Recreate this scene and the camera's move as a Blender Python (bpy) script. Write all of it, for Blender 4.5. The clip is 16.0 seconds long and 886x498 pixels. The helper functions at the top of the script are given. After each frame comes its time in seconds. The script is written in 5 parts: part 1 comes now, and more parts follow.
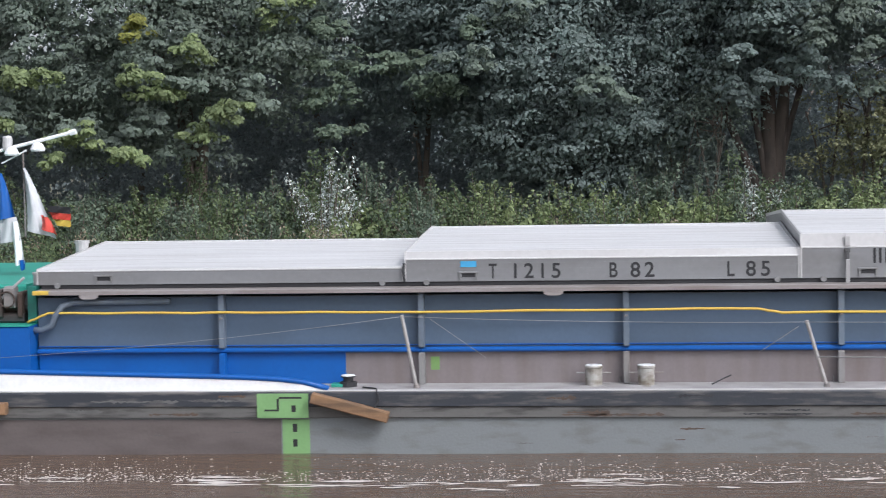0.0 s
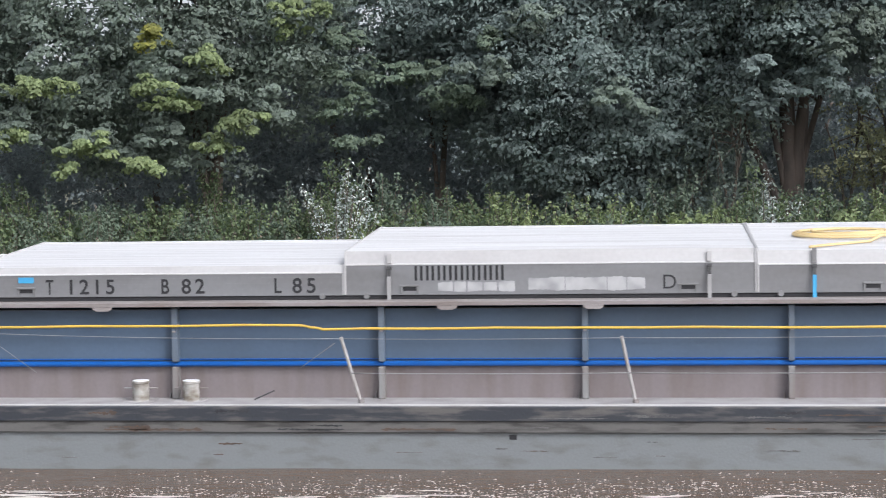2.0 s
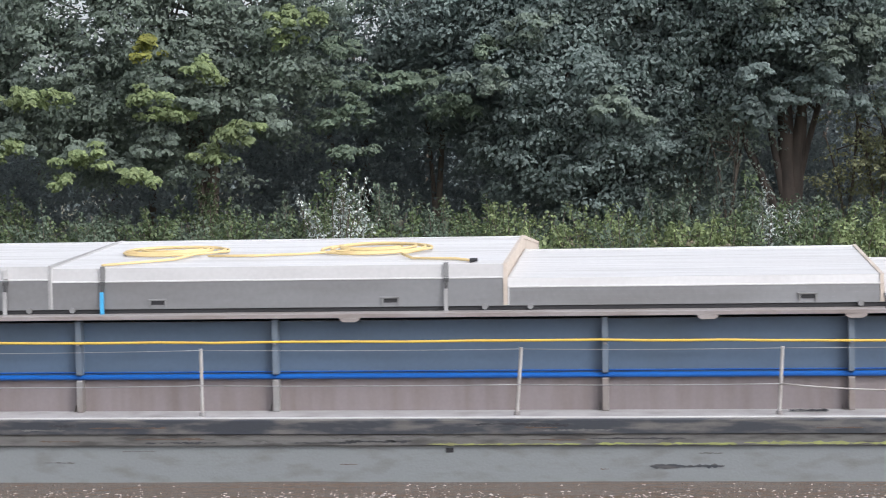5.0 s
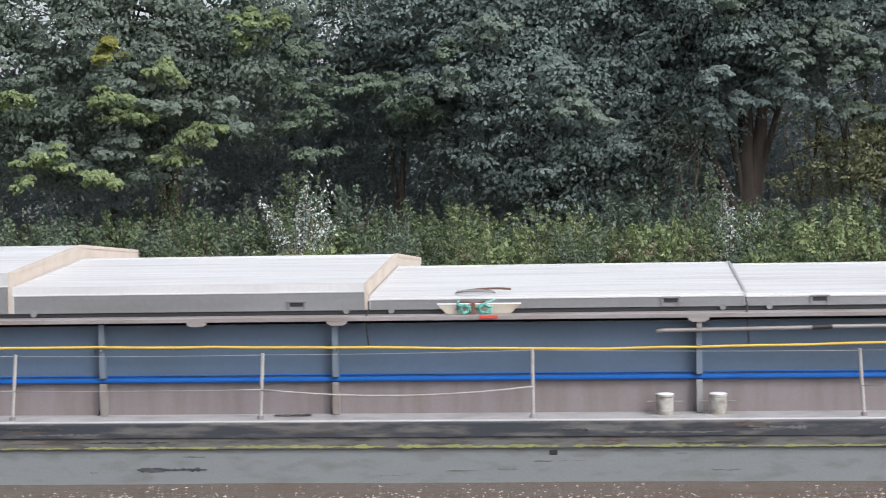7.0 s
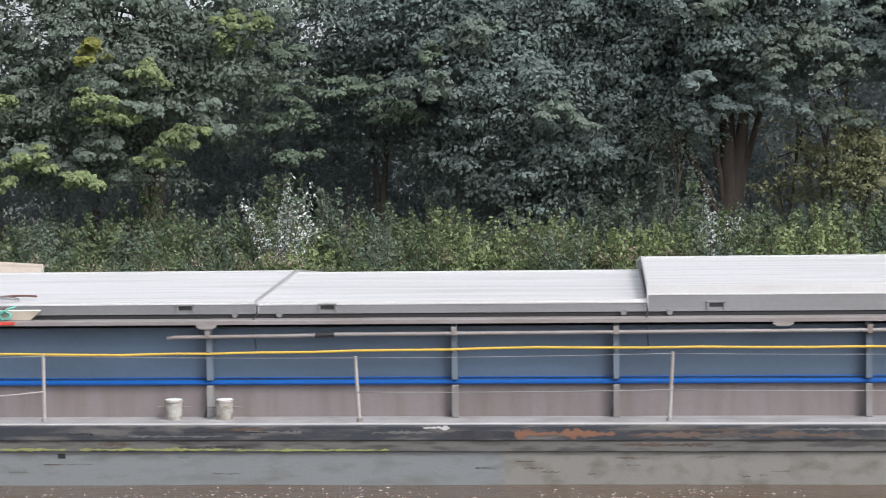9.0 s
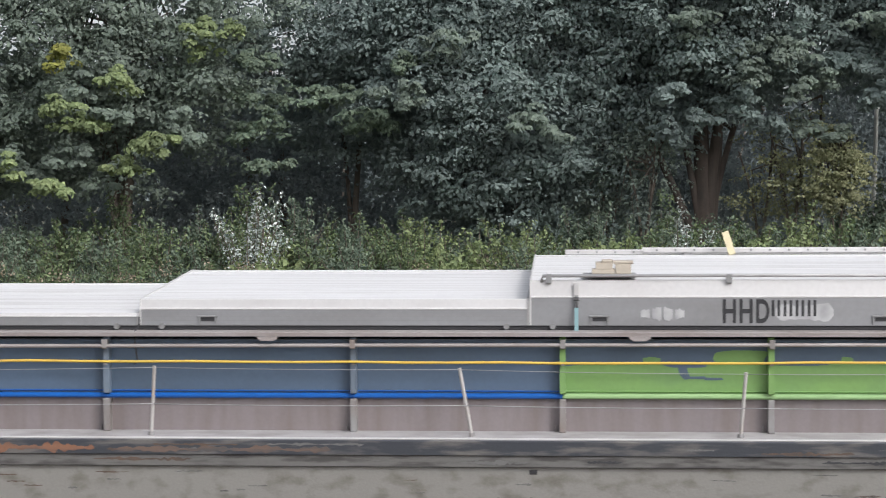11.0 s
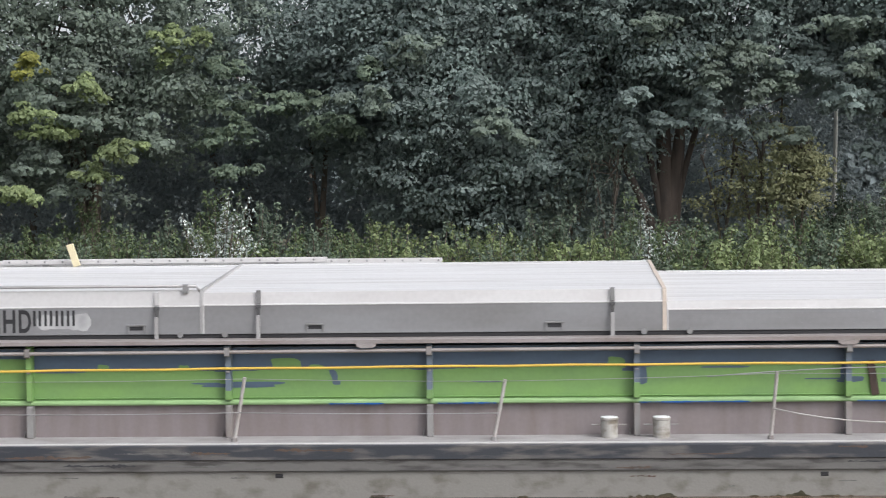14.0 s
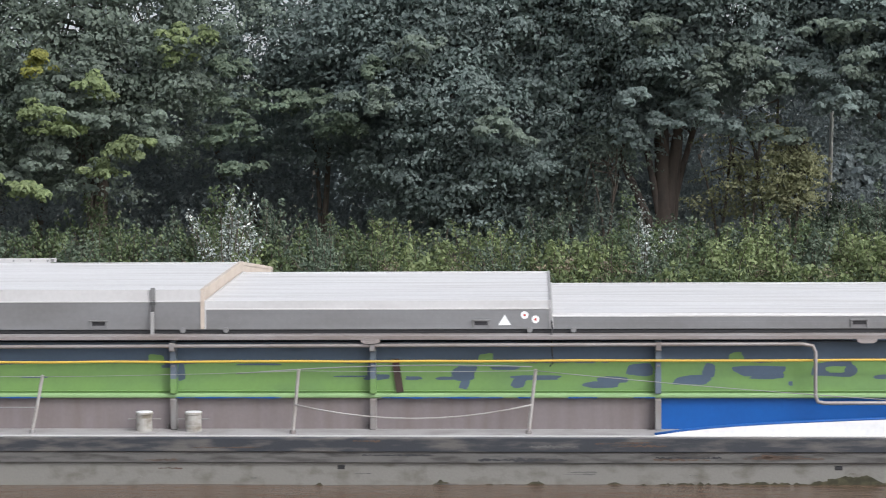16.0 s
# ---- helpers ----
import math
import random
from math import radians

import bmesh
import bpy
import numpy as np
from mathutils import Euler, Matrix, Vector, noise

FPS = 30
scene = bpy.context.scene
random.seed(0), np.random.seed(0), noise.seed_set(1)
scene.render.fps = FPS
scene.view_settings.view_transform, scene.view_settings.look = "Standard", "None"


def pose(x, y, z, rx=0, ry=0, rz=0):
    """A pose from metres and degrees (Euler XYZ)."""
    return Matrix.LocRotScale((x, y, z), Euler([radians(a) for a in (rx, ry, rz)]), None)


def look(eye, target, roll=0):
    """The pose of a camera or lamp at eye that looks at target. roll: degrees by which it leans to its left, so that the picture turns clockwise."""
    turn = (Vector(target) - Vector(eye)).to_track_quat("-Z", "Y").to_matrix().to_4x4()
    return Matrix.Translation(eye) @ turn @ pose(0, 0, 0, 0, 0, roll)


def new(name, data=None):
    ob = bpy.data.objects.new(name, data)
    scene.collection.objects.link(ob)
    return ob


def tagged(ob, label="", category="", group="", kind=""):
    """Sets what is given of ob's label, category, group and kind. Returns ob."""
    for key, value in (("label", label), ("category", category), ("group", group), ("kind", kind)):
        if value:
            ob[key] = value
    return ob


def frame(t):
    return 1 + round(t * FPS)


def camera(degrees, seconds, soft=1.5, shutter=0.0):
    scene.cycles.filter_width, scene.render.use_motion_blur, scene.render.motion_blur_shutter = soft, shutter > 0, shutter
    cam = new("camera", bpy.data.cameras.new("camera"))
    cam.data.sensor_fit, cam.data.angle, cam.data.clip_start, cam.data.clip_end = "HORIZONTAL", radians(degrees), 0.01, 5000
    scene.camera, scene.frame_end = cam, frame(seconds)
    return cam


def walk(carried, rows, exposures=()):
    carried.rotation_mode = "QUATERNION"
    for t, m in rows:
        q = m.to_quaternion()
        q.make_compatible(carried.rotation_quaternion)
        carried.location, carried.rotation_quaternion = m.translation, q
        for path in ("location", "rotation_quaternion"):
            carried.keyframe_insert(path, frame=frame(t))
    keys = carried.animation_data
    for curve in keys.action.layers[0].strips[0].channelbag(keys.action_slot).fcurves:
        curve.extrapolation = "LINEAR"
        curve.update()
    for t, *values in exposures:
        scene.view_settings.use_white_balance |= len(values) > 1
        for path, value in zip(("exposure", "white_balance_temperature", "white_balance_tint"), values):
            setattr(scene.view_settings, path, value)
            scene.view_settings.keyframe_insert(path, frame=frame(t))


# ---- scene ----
LENS = 26.73
WATER_TO_EYE = 4.12


def view(yaw, pitch, roll, forward):
    """The hand-held camera on the near bank: turned left, tilted up, leaned, and shifted a little."""
    return pose(0, forward, WATER_TO_EYE, 90 + pitch, 0, yaw) @ pose(0, 0, 0, 0, 0, roll)


EXPOSURES = ((0, -1.16, 5980, 13), (1.5, -0.98, 6030, 13), (3.5, -0.94, 6080, 13), (7.5, -1.03, 6130, 12), (12.5, -1.06, 6280, 12), (16, -1.15, 6150, 12))

cam = camera(LENS, 16.0, soft=1.05, shutter=0.2)
walk(cam, [
    (0, view(6.062, -3.173, -1.155, -0.459)),
    (0.5, view(6.205, -3.067, -1.153, -0.426)),
    (1, view(6.331, -2.979, -1.070, -0.322)),
    (1.5, view(6.455, -2.903, -1.022, -0.204)),
    (2, view(6.594, -2.825, -1.024, -0.105)),
    (2.5, view(6.737, -2.761, -1.045, 0.021)),
    (3, view(6.864, -2.687, -1.067, 0.164)),
    (3.5, view(6.900, -2.635, -1.097, 0.164)),
    (4, view(6.841, -2.588, -1.145, 0.063)),
    (4.5, view(6.724, -2.550, -1.219, 0.036)),
    (5, view(6.534, -2.528, -1.226, 0.109)),
    (7.5, view(5.153, -2.479, -1.183, -0.041)),
    (8, view(5.033, -2.461, -1.087, -0.082)),
    (10.5, view(4.211, -2.198, -0.608, 0.144)),
    (11, view(3.951, -2.083, -0.446, 0.340)),
    (11.5, view(3.722, -1.951, -0.328, 0.466)),
    (12, view(3.509, -1.859, -0.369, 0.543)),
    (12.5, view(3.297, -1.839, -0.331, 0.574)),
    (13, view(3.091, -1.872, -0.398, 0.405)),
    (13.5, view(2.960, -1.919, -0.650, 0.101)),
    (14, view(2.886, -1.969, -0.854, -0.229)),
    (14.5, view(2.874, -2.001, -0.984, -0.507)),
    (15, view(2.832, -2.031, -0.786, -0.705)),
    (15.5, view(2.843, -2.044, -0.638, -0.875)),
    (16, view(2.869, -2.041, -0.492, -1.102)),
], EXPOSURES)

# ---- world and light: a bright, thinly overcast day ----
world = bpy.data.worlds.new("world")
scene.world = world
world.use_nodes = True
wn, wl = world.node_tree.nodes, world.node_tree.links
sky = wn.new("ShaderNodeTexSky")
sky.sky_type = "NISHITA"
sky.sun_disc = False
sky.sun_elevation, sky.sun_rotation = radians(42), radians(135)
sky.dust_density, sky.air_density = 4.0, 1.0
pale = wn.new("ShaderNodeHueSaturation")
pale.inputs["Saturation"].default_value = 0.22
wl.new(sky.outputs["Color"], pale.inputs["Color"])
wl.new(pale.outputs["Color"], wn["Background"].inputs["Color"])
wn["Background"].inputs["Strength"].default_value = 0.50
sun = new("sun", bpy.data.lights.new("sun", "SUN"))
sun.data.energy, sun.data.angle, sun.data.color = 2.5, radians(12), (1.0, 0.96, 0.9)
sun.matrix_world = look((34, -10, 44), (0, 24, 1))

# ---- materials ----


def material(name, base, rough=0.6, metal=0.0, other=None, mix=0.5, grain=30.0, blotch=1.5, bump=0.15, streak=(1, 1, 1), per=0.0, edge=(0.42, 0.68)):
    """A surface with a fine grain, larger stains of a second colour, and a little relief. streak: stretches the stains."""
    m = bpy.data.materials.new(name)
    m.use_nodes = True
    n, k = m.node_tree.nodes, m.node_tree.links
    bsdf = n["Principled BSDF"]
    bsdf.inputs["Roughness"].default_value, bsdf.inputs["Metallic"].default_value = rough, metal
    where = n.new("ShaderNodeTexCoord")
    stretch = n.new("ShaderNodeMapping")
    stretch.inputs["Scale"].default_value = streak
    k.new(where.outputs["Object"], stretch.inputs["Vector"])
    big, fine = n.new("ShaderNodeTexNoise"), n.new("ShaderNodeTexNoise")
    big.inputs["Scale"].default_value, big.inputs["Detail"].default_value = blotch, 6
    fine.inputs["Scale"].default_value, fine.inputs["Detail"].default_value = grain, 4
    k.new(stretch.outputs["Vector"], big.inputs["Vector"])
    k.new(where.outputs["Object"], fine.inputs["Vector"])
    ramp = n.new("ShaderNodeValToRGB")
    ramp.color_ramp.elements[0].position, ramp.color_ramp.elements[1].position = edge
    k.new(big.outputs["Fac"], ramp.inputs["Fac"])
    two = other or tuple(c * 0.7 for c in base)
    stain = n.new("ShaderNodeMix")
    stain.data_type = "RGBA"
    stain.inputs["A"].default_value, stain.inputs["B"].default_value = (*base, 1), (*two, 1)
    amount = n.new("ShaderNodeMath")
    amount.operation = "MULTIPLY"
    amount.inputs[1].default_value = mix
    k.new(ramp.outputs["Color"], amount.inputs[0])
    k.new(amount.outputs[0], stain.inputs["Factor"])
    last = stain.outputs["Result"]
    shade = n.new("ShaderNodeHueSaturation")
    span = n.new("ShaderNodeMapRange")
    span.inputs["To Min"].default_value, span.inputs["To Max"].default_value = 0.90, 1.10
    k.new(fine.outputs["Fac"], span.inputs["Value"])
    k.new(span.outputs["Result"], shade.inputs["Value"])
    k.new(last, shade.inputs["Color"])
    last = shade.outputs["Color"]
    if per:
        info, one = n.new("ShaderNodeObjectInfo"), n.new("ShaderNodeHueSaturation")
        each = n.new("ShaderNodeMapRange")
        each.inputs["To Min"].default_value, each.inputs["To Max"].default_value = 1 - per, 1 + per
        k.new(info.outputs["Random"], each.inputs["Value"])
        k.new(each.outputs["Result"], one.inputs["Value"])
        k.new(last, one.inputs["Color"])
        last = one.outputs["Color"]
    k.new(last, bsdf.inputs["Base Color"])
    relief = n.new("ShaderNodeBump")
    relief.inputs["Strength"].default_value, relief.inputs["Distance"].default_value = bump, 0.01
    k.new(fine.outputs["Fac"], relief.inputs["Height"])
    k.new(relief.outputs["Normal"], bsdf.inputs["Normal"])
    return m


def foliage(name, dark, light, through_amount=0.35, rough=0.55):
    """Leaves: each island has its own shade between two greens; light passes through them."""
    m = bpy.data.materials.new(name)
    m.use_nodes = True
    n, k = m.node_tree.nodes, m.node_tree.links
    bsdf, out = n["Principled BSDF"], n["Material Output"]
    info, ramp = n.new("ShaderNodeNewGeometry"), n.new("ShaderNodeValToRGB")
    ramp.color_ramp.elements[0].color, ramp.color_ramp.elements[1].color = (*dark, 1), (*light, 1)
    ramp.color_ramp.elements[1].position = 0.95
    k.new(info.outputs["Random Per Island"], ramp.inputs["Fac"])
    where, patch, tone = n.new("ShaderNodeTexCoord"), n.new("ShaderNodeTexNoise"), n.new("ShaderNodeHueSaturation")
    patch.inputs["Scale"].default_value = 0.8
    k.new(where.outputs["Object"], patch.inputs["Vector"])
    span = n.new("ShaderNodeMapRange")
    span.inputs["From Min"].default_value, span.inputs["From Max"].default_value = 0.3, 0.7
    span.inputs["To Min"].default_value, span.inputs["To Max"].default_value = 0.7, 1.35
    k.new(patch.outputs["Fac"], span.inputs["Value"])
    k.new(span.outputs["Result"], tone.inputs["Value"])
    k.new(ramp.outputs["Color"], tone.inputs["Color"])
    k.new(tone.outputs["Color"], bsdf.inputs["Base Color"])
    bsdf.inputs["Roughness"].default_value = rough
    glow = n.new("ShaderNodeBsdfTranslucent")
    k.new(tone.outputs["Color"], glow.inputs["Color"])
    both = n.new("ShaderNodeMixShader")
    both.inputs["Fac"].default_value = through_amount
    k.new(bsdf.outputs["BSDF"], both.inputs[1])
    k.new(glow.outputs["BSDF"], both.inputs[2])
    k.new(both.outputs["Shader"], out.inputs["Surface"])
    return m


HULL = material("hull_grey", (0.190, 0.205, 0.208), 0.65, 0, (0.105, 0.098, 0.085), 0.55, 30, 5.0, 0.35, (0.4, 1, 1.2), 0.0, (0.50, 0.72))
STRAKE = material("rubbed_black_steel", (0.034, 0.038, 0.046), 0.55, 0, (0.125, 0.118, 0.11), 0.9, 24, 6.0, 0.4, (0.3, 1, 1.7), 0.0, (0.47, 0.66))
STRAKE_LOW = material("rubbed_grey_steel", (0.125, 0.122, 0.115), 0.6, 0, (0.045, 0.042, 0.04), 0.85, 24, 7.0, 0.4, (0.3, 1, 1.8), 0.0, (0.47, 0.64))
DECK = material("deck_grey", (0.368, 0.356, 0.352), 0.7, 0, (0.208, 0.192, 0.184), 0.6, 25, 2.0, 0.3)
MAUVE = material("mauve_grey_paint", (0.194, 0.168, 0.168), 0.6, 0, (0.148, 0.120, 0.108), 0.75, 22, 1.8, 0.1, (2.4, 1, 0.3), 0.04)
SLATE = material("slate_blue_paint", (0.076, 0.113, 0.166), 0.5, 0, (0.061, 0.086, 0.116), 0.6, 22, 1.2, 0.1, (0.6, 1, 1), 0.05)
BLUE = material("bright_blue_paint", (0.005, 0.090, 0.350), 0.4, 0, (0.004, 0.070, 0.275), 0.5, 20, 2.0, 0.08)
WHITE = material("white_paint", (0.82, 0.83, 0.84), 0.45, 0, (0.66, 0.66, 0.64), 0.3, 18, 2.0, 0.08)
POST_GREY = material("grey_steel", (0.235, 0.23, 0.225), 0.55, 0.1, (0.15, 0.10, 0.075), 0.6, 25, 3.0, 0.15, (1, 1, 0.4), 0.12)
RAIL = material("weathered_rail", (0.320, 0.296, 0.288), 0.5, 0.2, (0.216, 0.176, 0.152), 0.6, 20, 2.5, 0.2, (0.4, 1, 1))
RUST = material("rusty_brown", (0.045, 0.03, 0.024), 0.8, 0, (0.08, 0.05, 0.04), 0.6, 20, 4.0, 0.4)
# White flag cloth, its shade put in as a greyer base colour.
FLAG_WHITE = material("shade_toned_white_cloth", (0.52, 0.53, 0.54), 0.8, 0, (0.42, 0.43, 0.45), 0.6, 60, 4, 0.2)
YELLOW = material("yellow_hose", (0.612, 0.425, 0.068), 0.5, 0, (0.468, 0.323, 0.068), 0.4, 30, 3.0, 0.05)
# One aluminium: side tone darkened, top tone brightened to stand in for daylight.
ALU = material("shade_tone_aluminium", (0.262, 0.264, 0.270), 0.45, 0.4, (0.195, 0.190, 0.188), 0.7, 16, 1.2, 0.12, (0.35, 1, 1.6), 0.05)
ALU_TOP = material("lit_tone_aluminium_top", (0.63, 0.625, 0.62), 0.5, 0.1, (0.47, 0.455, 0.44), 0.75, 14, 2.2, 0.12, (0.16, 3.4, 1), 0.03)
END_TAN = material("dusty_end_band", (0.52, 0.45, 0.38), 0.7, 0, (0.40, 0.33, 0.27), 0.6, 22, 2.5, 0.2)
BLACK = material("black_rubber", (0.02, 0.02, 0.022), 0.6, 0, None, 0.4, 30, 3.0, 0.2)
WOOD = material("weathered_timber", (0.27, 0.155, 0.08), 0.75, 0, (0.12, 0.075, 0.045), 0.9, 30, 3.0, 0.5, (0.4, 3, 3))
WIRE = material("galvanised_wire", (0.300, 0.300, 0.300), 0.5, 0.4, None, 0.3, 40, 4.0, 0.1)
CYAN = material("light_blue_paint", (0.06, 0.34, 0.60), 0.5, 0, None, 0.3)
TEAL = material("sea_green_paint", (0.03, 0.30, 0.22), 0.5, 0, None, 0.4)
TEAL_PALE = material("faded_teal_rope", (0.16, 0.42, 0.35), 0.8, 0, (0.10, 0.30, 0.25), 0.5, 60, 8, 0.4)
TEAL_DARK = material("dark_sea_green_paint", (0.012, 0.13, 0.10), 0.5, 0, (0.02, 0.08, 0.07), 0.5, 20, 5, 0.2)
RED = material("red_paint", (0.55, 0.06, 0.04), 0.5, 0, None, 0.3)
CREAM = material("cream_rope", (0.62, 0.55, 0.36), 0.8, 0, (0.48, 0.42, 0.28), 0.5, 60, 6.0, 0.4)
FADED = material("faded_white_overpaint", (0.42, 0.42, 0.418), 0.6, 0, (0.27, 0.272, 0.275), 0.9, 20, 5.0, 0.1)
MOSS = material("mossy_green_stain", (0.26, 0.28, 0.10), 0.8, 0, (0.16, 0.15, 0.08), 0.7, 18, 3.0, 0.2)
BARK = material("grey_brown_bark", (0.13, 0.105, 0.085), 0.9, 0, (0.07, 0.065, 0.05), 0.7, 14, 2.0, 0.8, (2, 2, 0.5))
BARK_RED = material("reddish_bark", (0.125, 0.098, 0.083), 0.9, 0, (0.055, 0.048, 0.044), 0.7, 14, 2.0, 0.8, (2, 2, 0.5))
BIRCH = material("pale_bark", (0.5, 0.5, 0.46), 0.8, 0, (0.25, 0.25, 0.23), 0.6, 14, 3.0, 0.4)
EARTH = material("bank_earth", (0.09, 0.08, 0.05), 0.95, 0, (0.06, 0.08, 0.035), 0.8, 8, 0.8, 0.8)
# LEAF and LEAF_MAPLE greens are shifted bluer to imitate haze.
LEAF = foliage("leaves_green_haze_tint", (0.208, 0.258, 0.244), (0.256, 0.315, 0.288), 0.5, 0.75)
LEAF_MAPLE = foliage("leaves_maple_haze_tint", (0.174, 0.214, 0.182), (0.230, 0.280, 0.222), 0.5, 0.75)
LEAF_LIGHT = foliage("leaves_light_green", (0.16, 0.21, 0.10), (0.29, 0.35, 0.16), 0.42, 0.65)
LEAF_YELLOW = foliage("leaves_yellow_green", (0.17, 0.19, 0.05), (0.34, 0.34, 0.08), 0.4, 0.7)
# Paled, bluish leaf colour stands in for haze over the far wood.
LEAF_BACK = foliage("leaves_far_haze_tint", (0.16, 0.192, 0.198), (0.235, 0.272, 0.268), 0.5, 0.8)
LEAF_BUSH = foliage("leaves_undergrowth", (0.085, 0.128, 0.075), (0.195, 0.25, 0.115), 0.42, 0.65)
LEAF_SILVER = foliage("leaves_silvery", (0.15, 0.21, 0.17), (0.66, 0.70, 0.67), 0.25)
LEAF_DARK = foliage("leaves_dark_bush", (0.095, 0.135, 0.098), (0.185, 0.235, 0.160), 0.42, 0.7)
LEAF_TAN = foliage("dry_seed_heads", (0.18, 0.15, 0.10), (0.36, 0.30, 0.22), 0.3)
LEAF_OLIVE = foliage("leaves_pale_olive", (0.19, 0.205, 0.11), (0.34, 0.345, 0.19), 0.42, 0.7)
SLATE_POST = material("slate_grey_steel", (0.123, 0.156, 0.197), 0.5, 0, (0.090, 0.107, 0.123), 0.5, 25, 4, 0.1, (1, 1, 0.5), 0.08)
GREEN = material("light_green_paint", (0.164, 0.295, 0.088), 0.55, 0, (0.140, 0.250, 0.095), 0.7, 20, 1.6, 0.1, (0.7, 1, 1.6))
GREEN_EDGE = material("chalky_green_paint", (0.27, 0.42, 0.19), 0.6, 0, (0.20, 0.33, 0.14), 0.7, 20, 4.0, 0.1, (0.5, 1, 1))
GREEN_PALE = material("pale_green_paint", (0.20, 0.37, 0.15), 0.55, 0, None, 0.4)
RAIL_POST = material("pale_grey_post", (0.377, 0.361, 0.344), 0.55, 0.1, (0.246, 0.213, 0.180), 0.6, 25, 5, 0.2)
BOLLARD = material("worn_pale_steel", (0.38, 0.365, 0.335), 0.6, 0.1, (0.130, 0.105, 0.070), 0.85, 25, 6, 0.3, (1, 1, 1.8))
WINCH = material("greasy_dark_steel", (0.05, 0.05, 0.055), 0.5, 0.3, (0.12, 0.07, 0.04), 0.6)
RUST_ORANGE = material("orange_rust", (0.20, 0.10, 0.06), 0.85, 0, (0.08, 0.07, 0.065), 0.95, 20, 4, 0.4, (0.5, 1, 2.5))
RED_BROWN = material("red_brown_rope", (0.14, 0.07, 0.05), 0.8, 0, None, 0.5)
WEED = material("dark_weed", (0.035, 0.034, 0.018), 0.9, 0, (0.085, 0.078, 0.045), 0.8, 30, 9, 0.5)
# Cover eaves are toned paler as if lit; loose fittings share it.
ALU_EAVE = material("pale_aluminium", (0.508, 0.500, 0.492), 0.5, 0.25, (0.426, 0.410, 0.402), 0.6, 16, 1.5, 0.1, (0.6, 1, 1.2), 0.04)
ALU_DARK = material("dark_aluminium", (0.26, 0.26, 0.26), 0.5, 0.4, (0.14, 0.13, 0.12), 0.5, 25, 5, 0.15)
HOSE = material("pale_yellow_hose", (0.66, 0.50, 0.24), 0.6, 0, (0.5, 0.38, 0.18), 0.5, 30, 3, 0.1)
WOOD_PALE = material("pale_timber", (0.42, 0.37, 0.30), 0.8, 0, (0.27, 0.22, 0.17), 0.6, 30, 4, 0.4)
RUST_FILM = material("thin_rust_film", (0.13, 0.09, 0.07), 0.85, 0, (0.07, 0.07, 0.07), 0.9, 20, 4, 0.4, (0.5, 1, 3))
CLAMP_STEEL = material("dark_clamp_steel", (0.10, 0.10, 0.10), 0.5, 0.4, None, 0.4)
CLAMP_TEAL = material("grey_teal_clamp", (0.22, 0.36, 0.38), 0.5, 0.1, None, 0.4)
EDGE = material("worn_bright_edge", (0.508, 0.500, 0.492), 0.5, 0.1, (0.369, 0.353, 0.336), 0.5, 20, 3, 0.1, (0.5, 1, 1))
TAR = material("dull_tar", (0.025, 0.026, 0.03), 0.7, 0, (0.06, 0.06, 0.065), 0.6, 20, 4, 0.3)
RUST_DULL = material("dull_rust_scrape", (0.11, 0.075, 0.055), 0.85, 0, (0.06, 0.05, 0.045), 0.8, 20, 5, 0.4)
PALE_SCRAPE = material("pale_scrape", (0.135, 0.134, 0.13), 0.7, 0, (0.07, 0.07, 0.068), 0.7, 20, 5, 0.3)
HULL_WARM = material("stained_warm_grey_hull", (0.205, 0.20, 0.182), 0.65, 0, (0.085, 0.076, 0.055), 0.7, 30, 5.5, 0.35, (0.5, 1, 0.8), 0.0, (0.50, 0.70))
HULL_BROWN = material("brownish_grey_hull", (0.125, 0.105, 0.10), 0.65, 0, (0.085, 0.07, 0.065), 0.8, 22, 3.0, 0.3, (0.5, 1, 1.5))
ALU_BAND = material("grey_aluminium_band", (0.36, 0.355, 0.35), 0.5, 0.2, (0.28, 0.27, 0.26), 0.6, 16, 2.0, 0.1)


def water_material():
    m = bpy.data.materials.new("brown_canal_water")
    m.use_nodes = True
    n, k = m.node_tree.nodes, m.node_tree.links
    bsdf = n["Principled BSDF"]
    bsdf.inputs["Base Color"].default_value = (0.115, 0.078, 0.054, 1)
    bsdf.inputs["Roughness"].default_value, bsdf.inputs["IOR"].default_value = 0.12, 1.33
    where, stretch, waves = n.new("ShaderNodeTexCoord"), n.new("ShaderNodeMapping"), n.new("ShaderNodeTexNoise")
    stretch.inputs["Scale"].default_value = (1.2, 2.6, 1)
    waves.inputs["Scale"].default_value, waves.inputs["Detail"].default_value = 2.2, 5
    k.new(where.outputs["Object"], stretch.inputs["Vector"])
    k.new(stretch.outputs["Vector"], waves.inputs["Vector"])
    relief = n.new("ShaderNodeBump")
    relief.inputs["Strength"].default_value, relief.inputs["Distance"].default_value = 0.6, 0.06
    k.new(waves.outputs["Fac"], relief.inputs["Height"])
    k.new(relief.outputs["Normal"], bsdf.inputs["Normal"])
    return m


WATER = water_material()
# Serves real foam flecks and the streaks that imitate reflected sky.
FOAM_GLINT = material("white_foam_and_glint", (0.56, 0.52, 0.48), 0.7, 0, (0.36, 0.31, 0.28), 0.5, 40, 6, 0.2)

# ---- builders ----


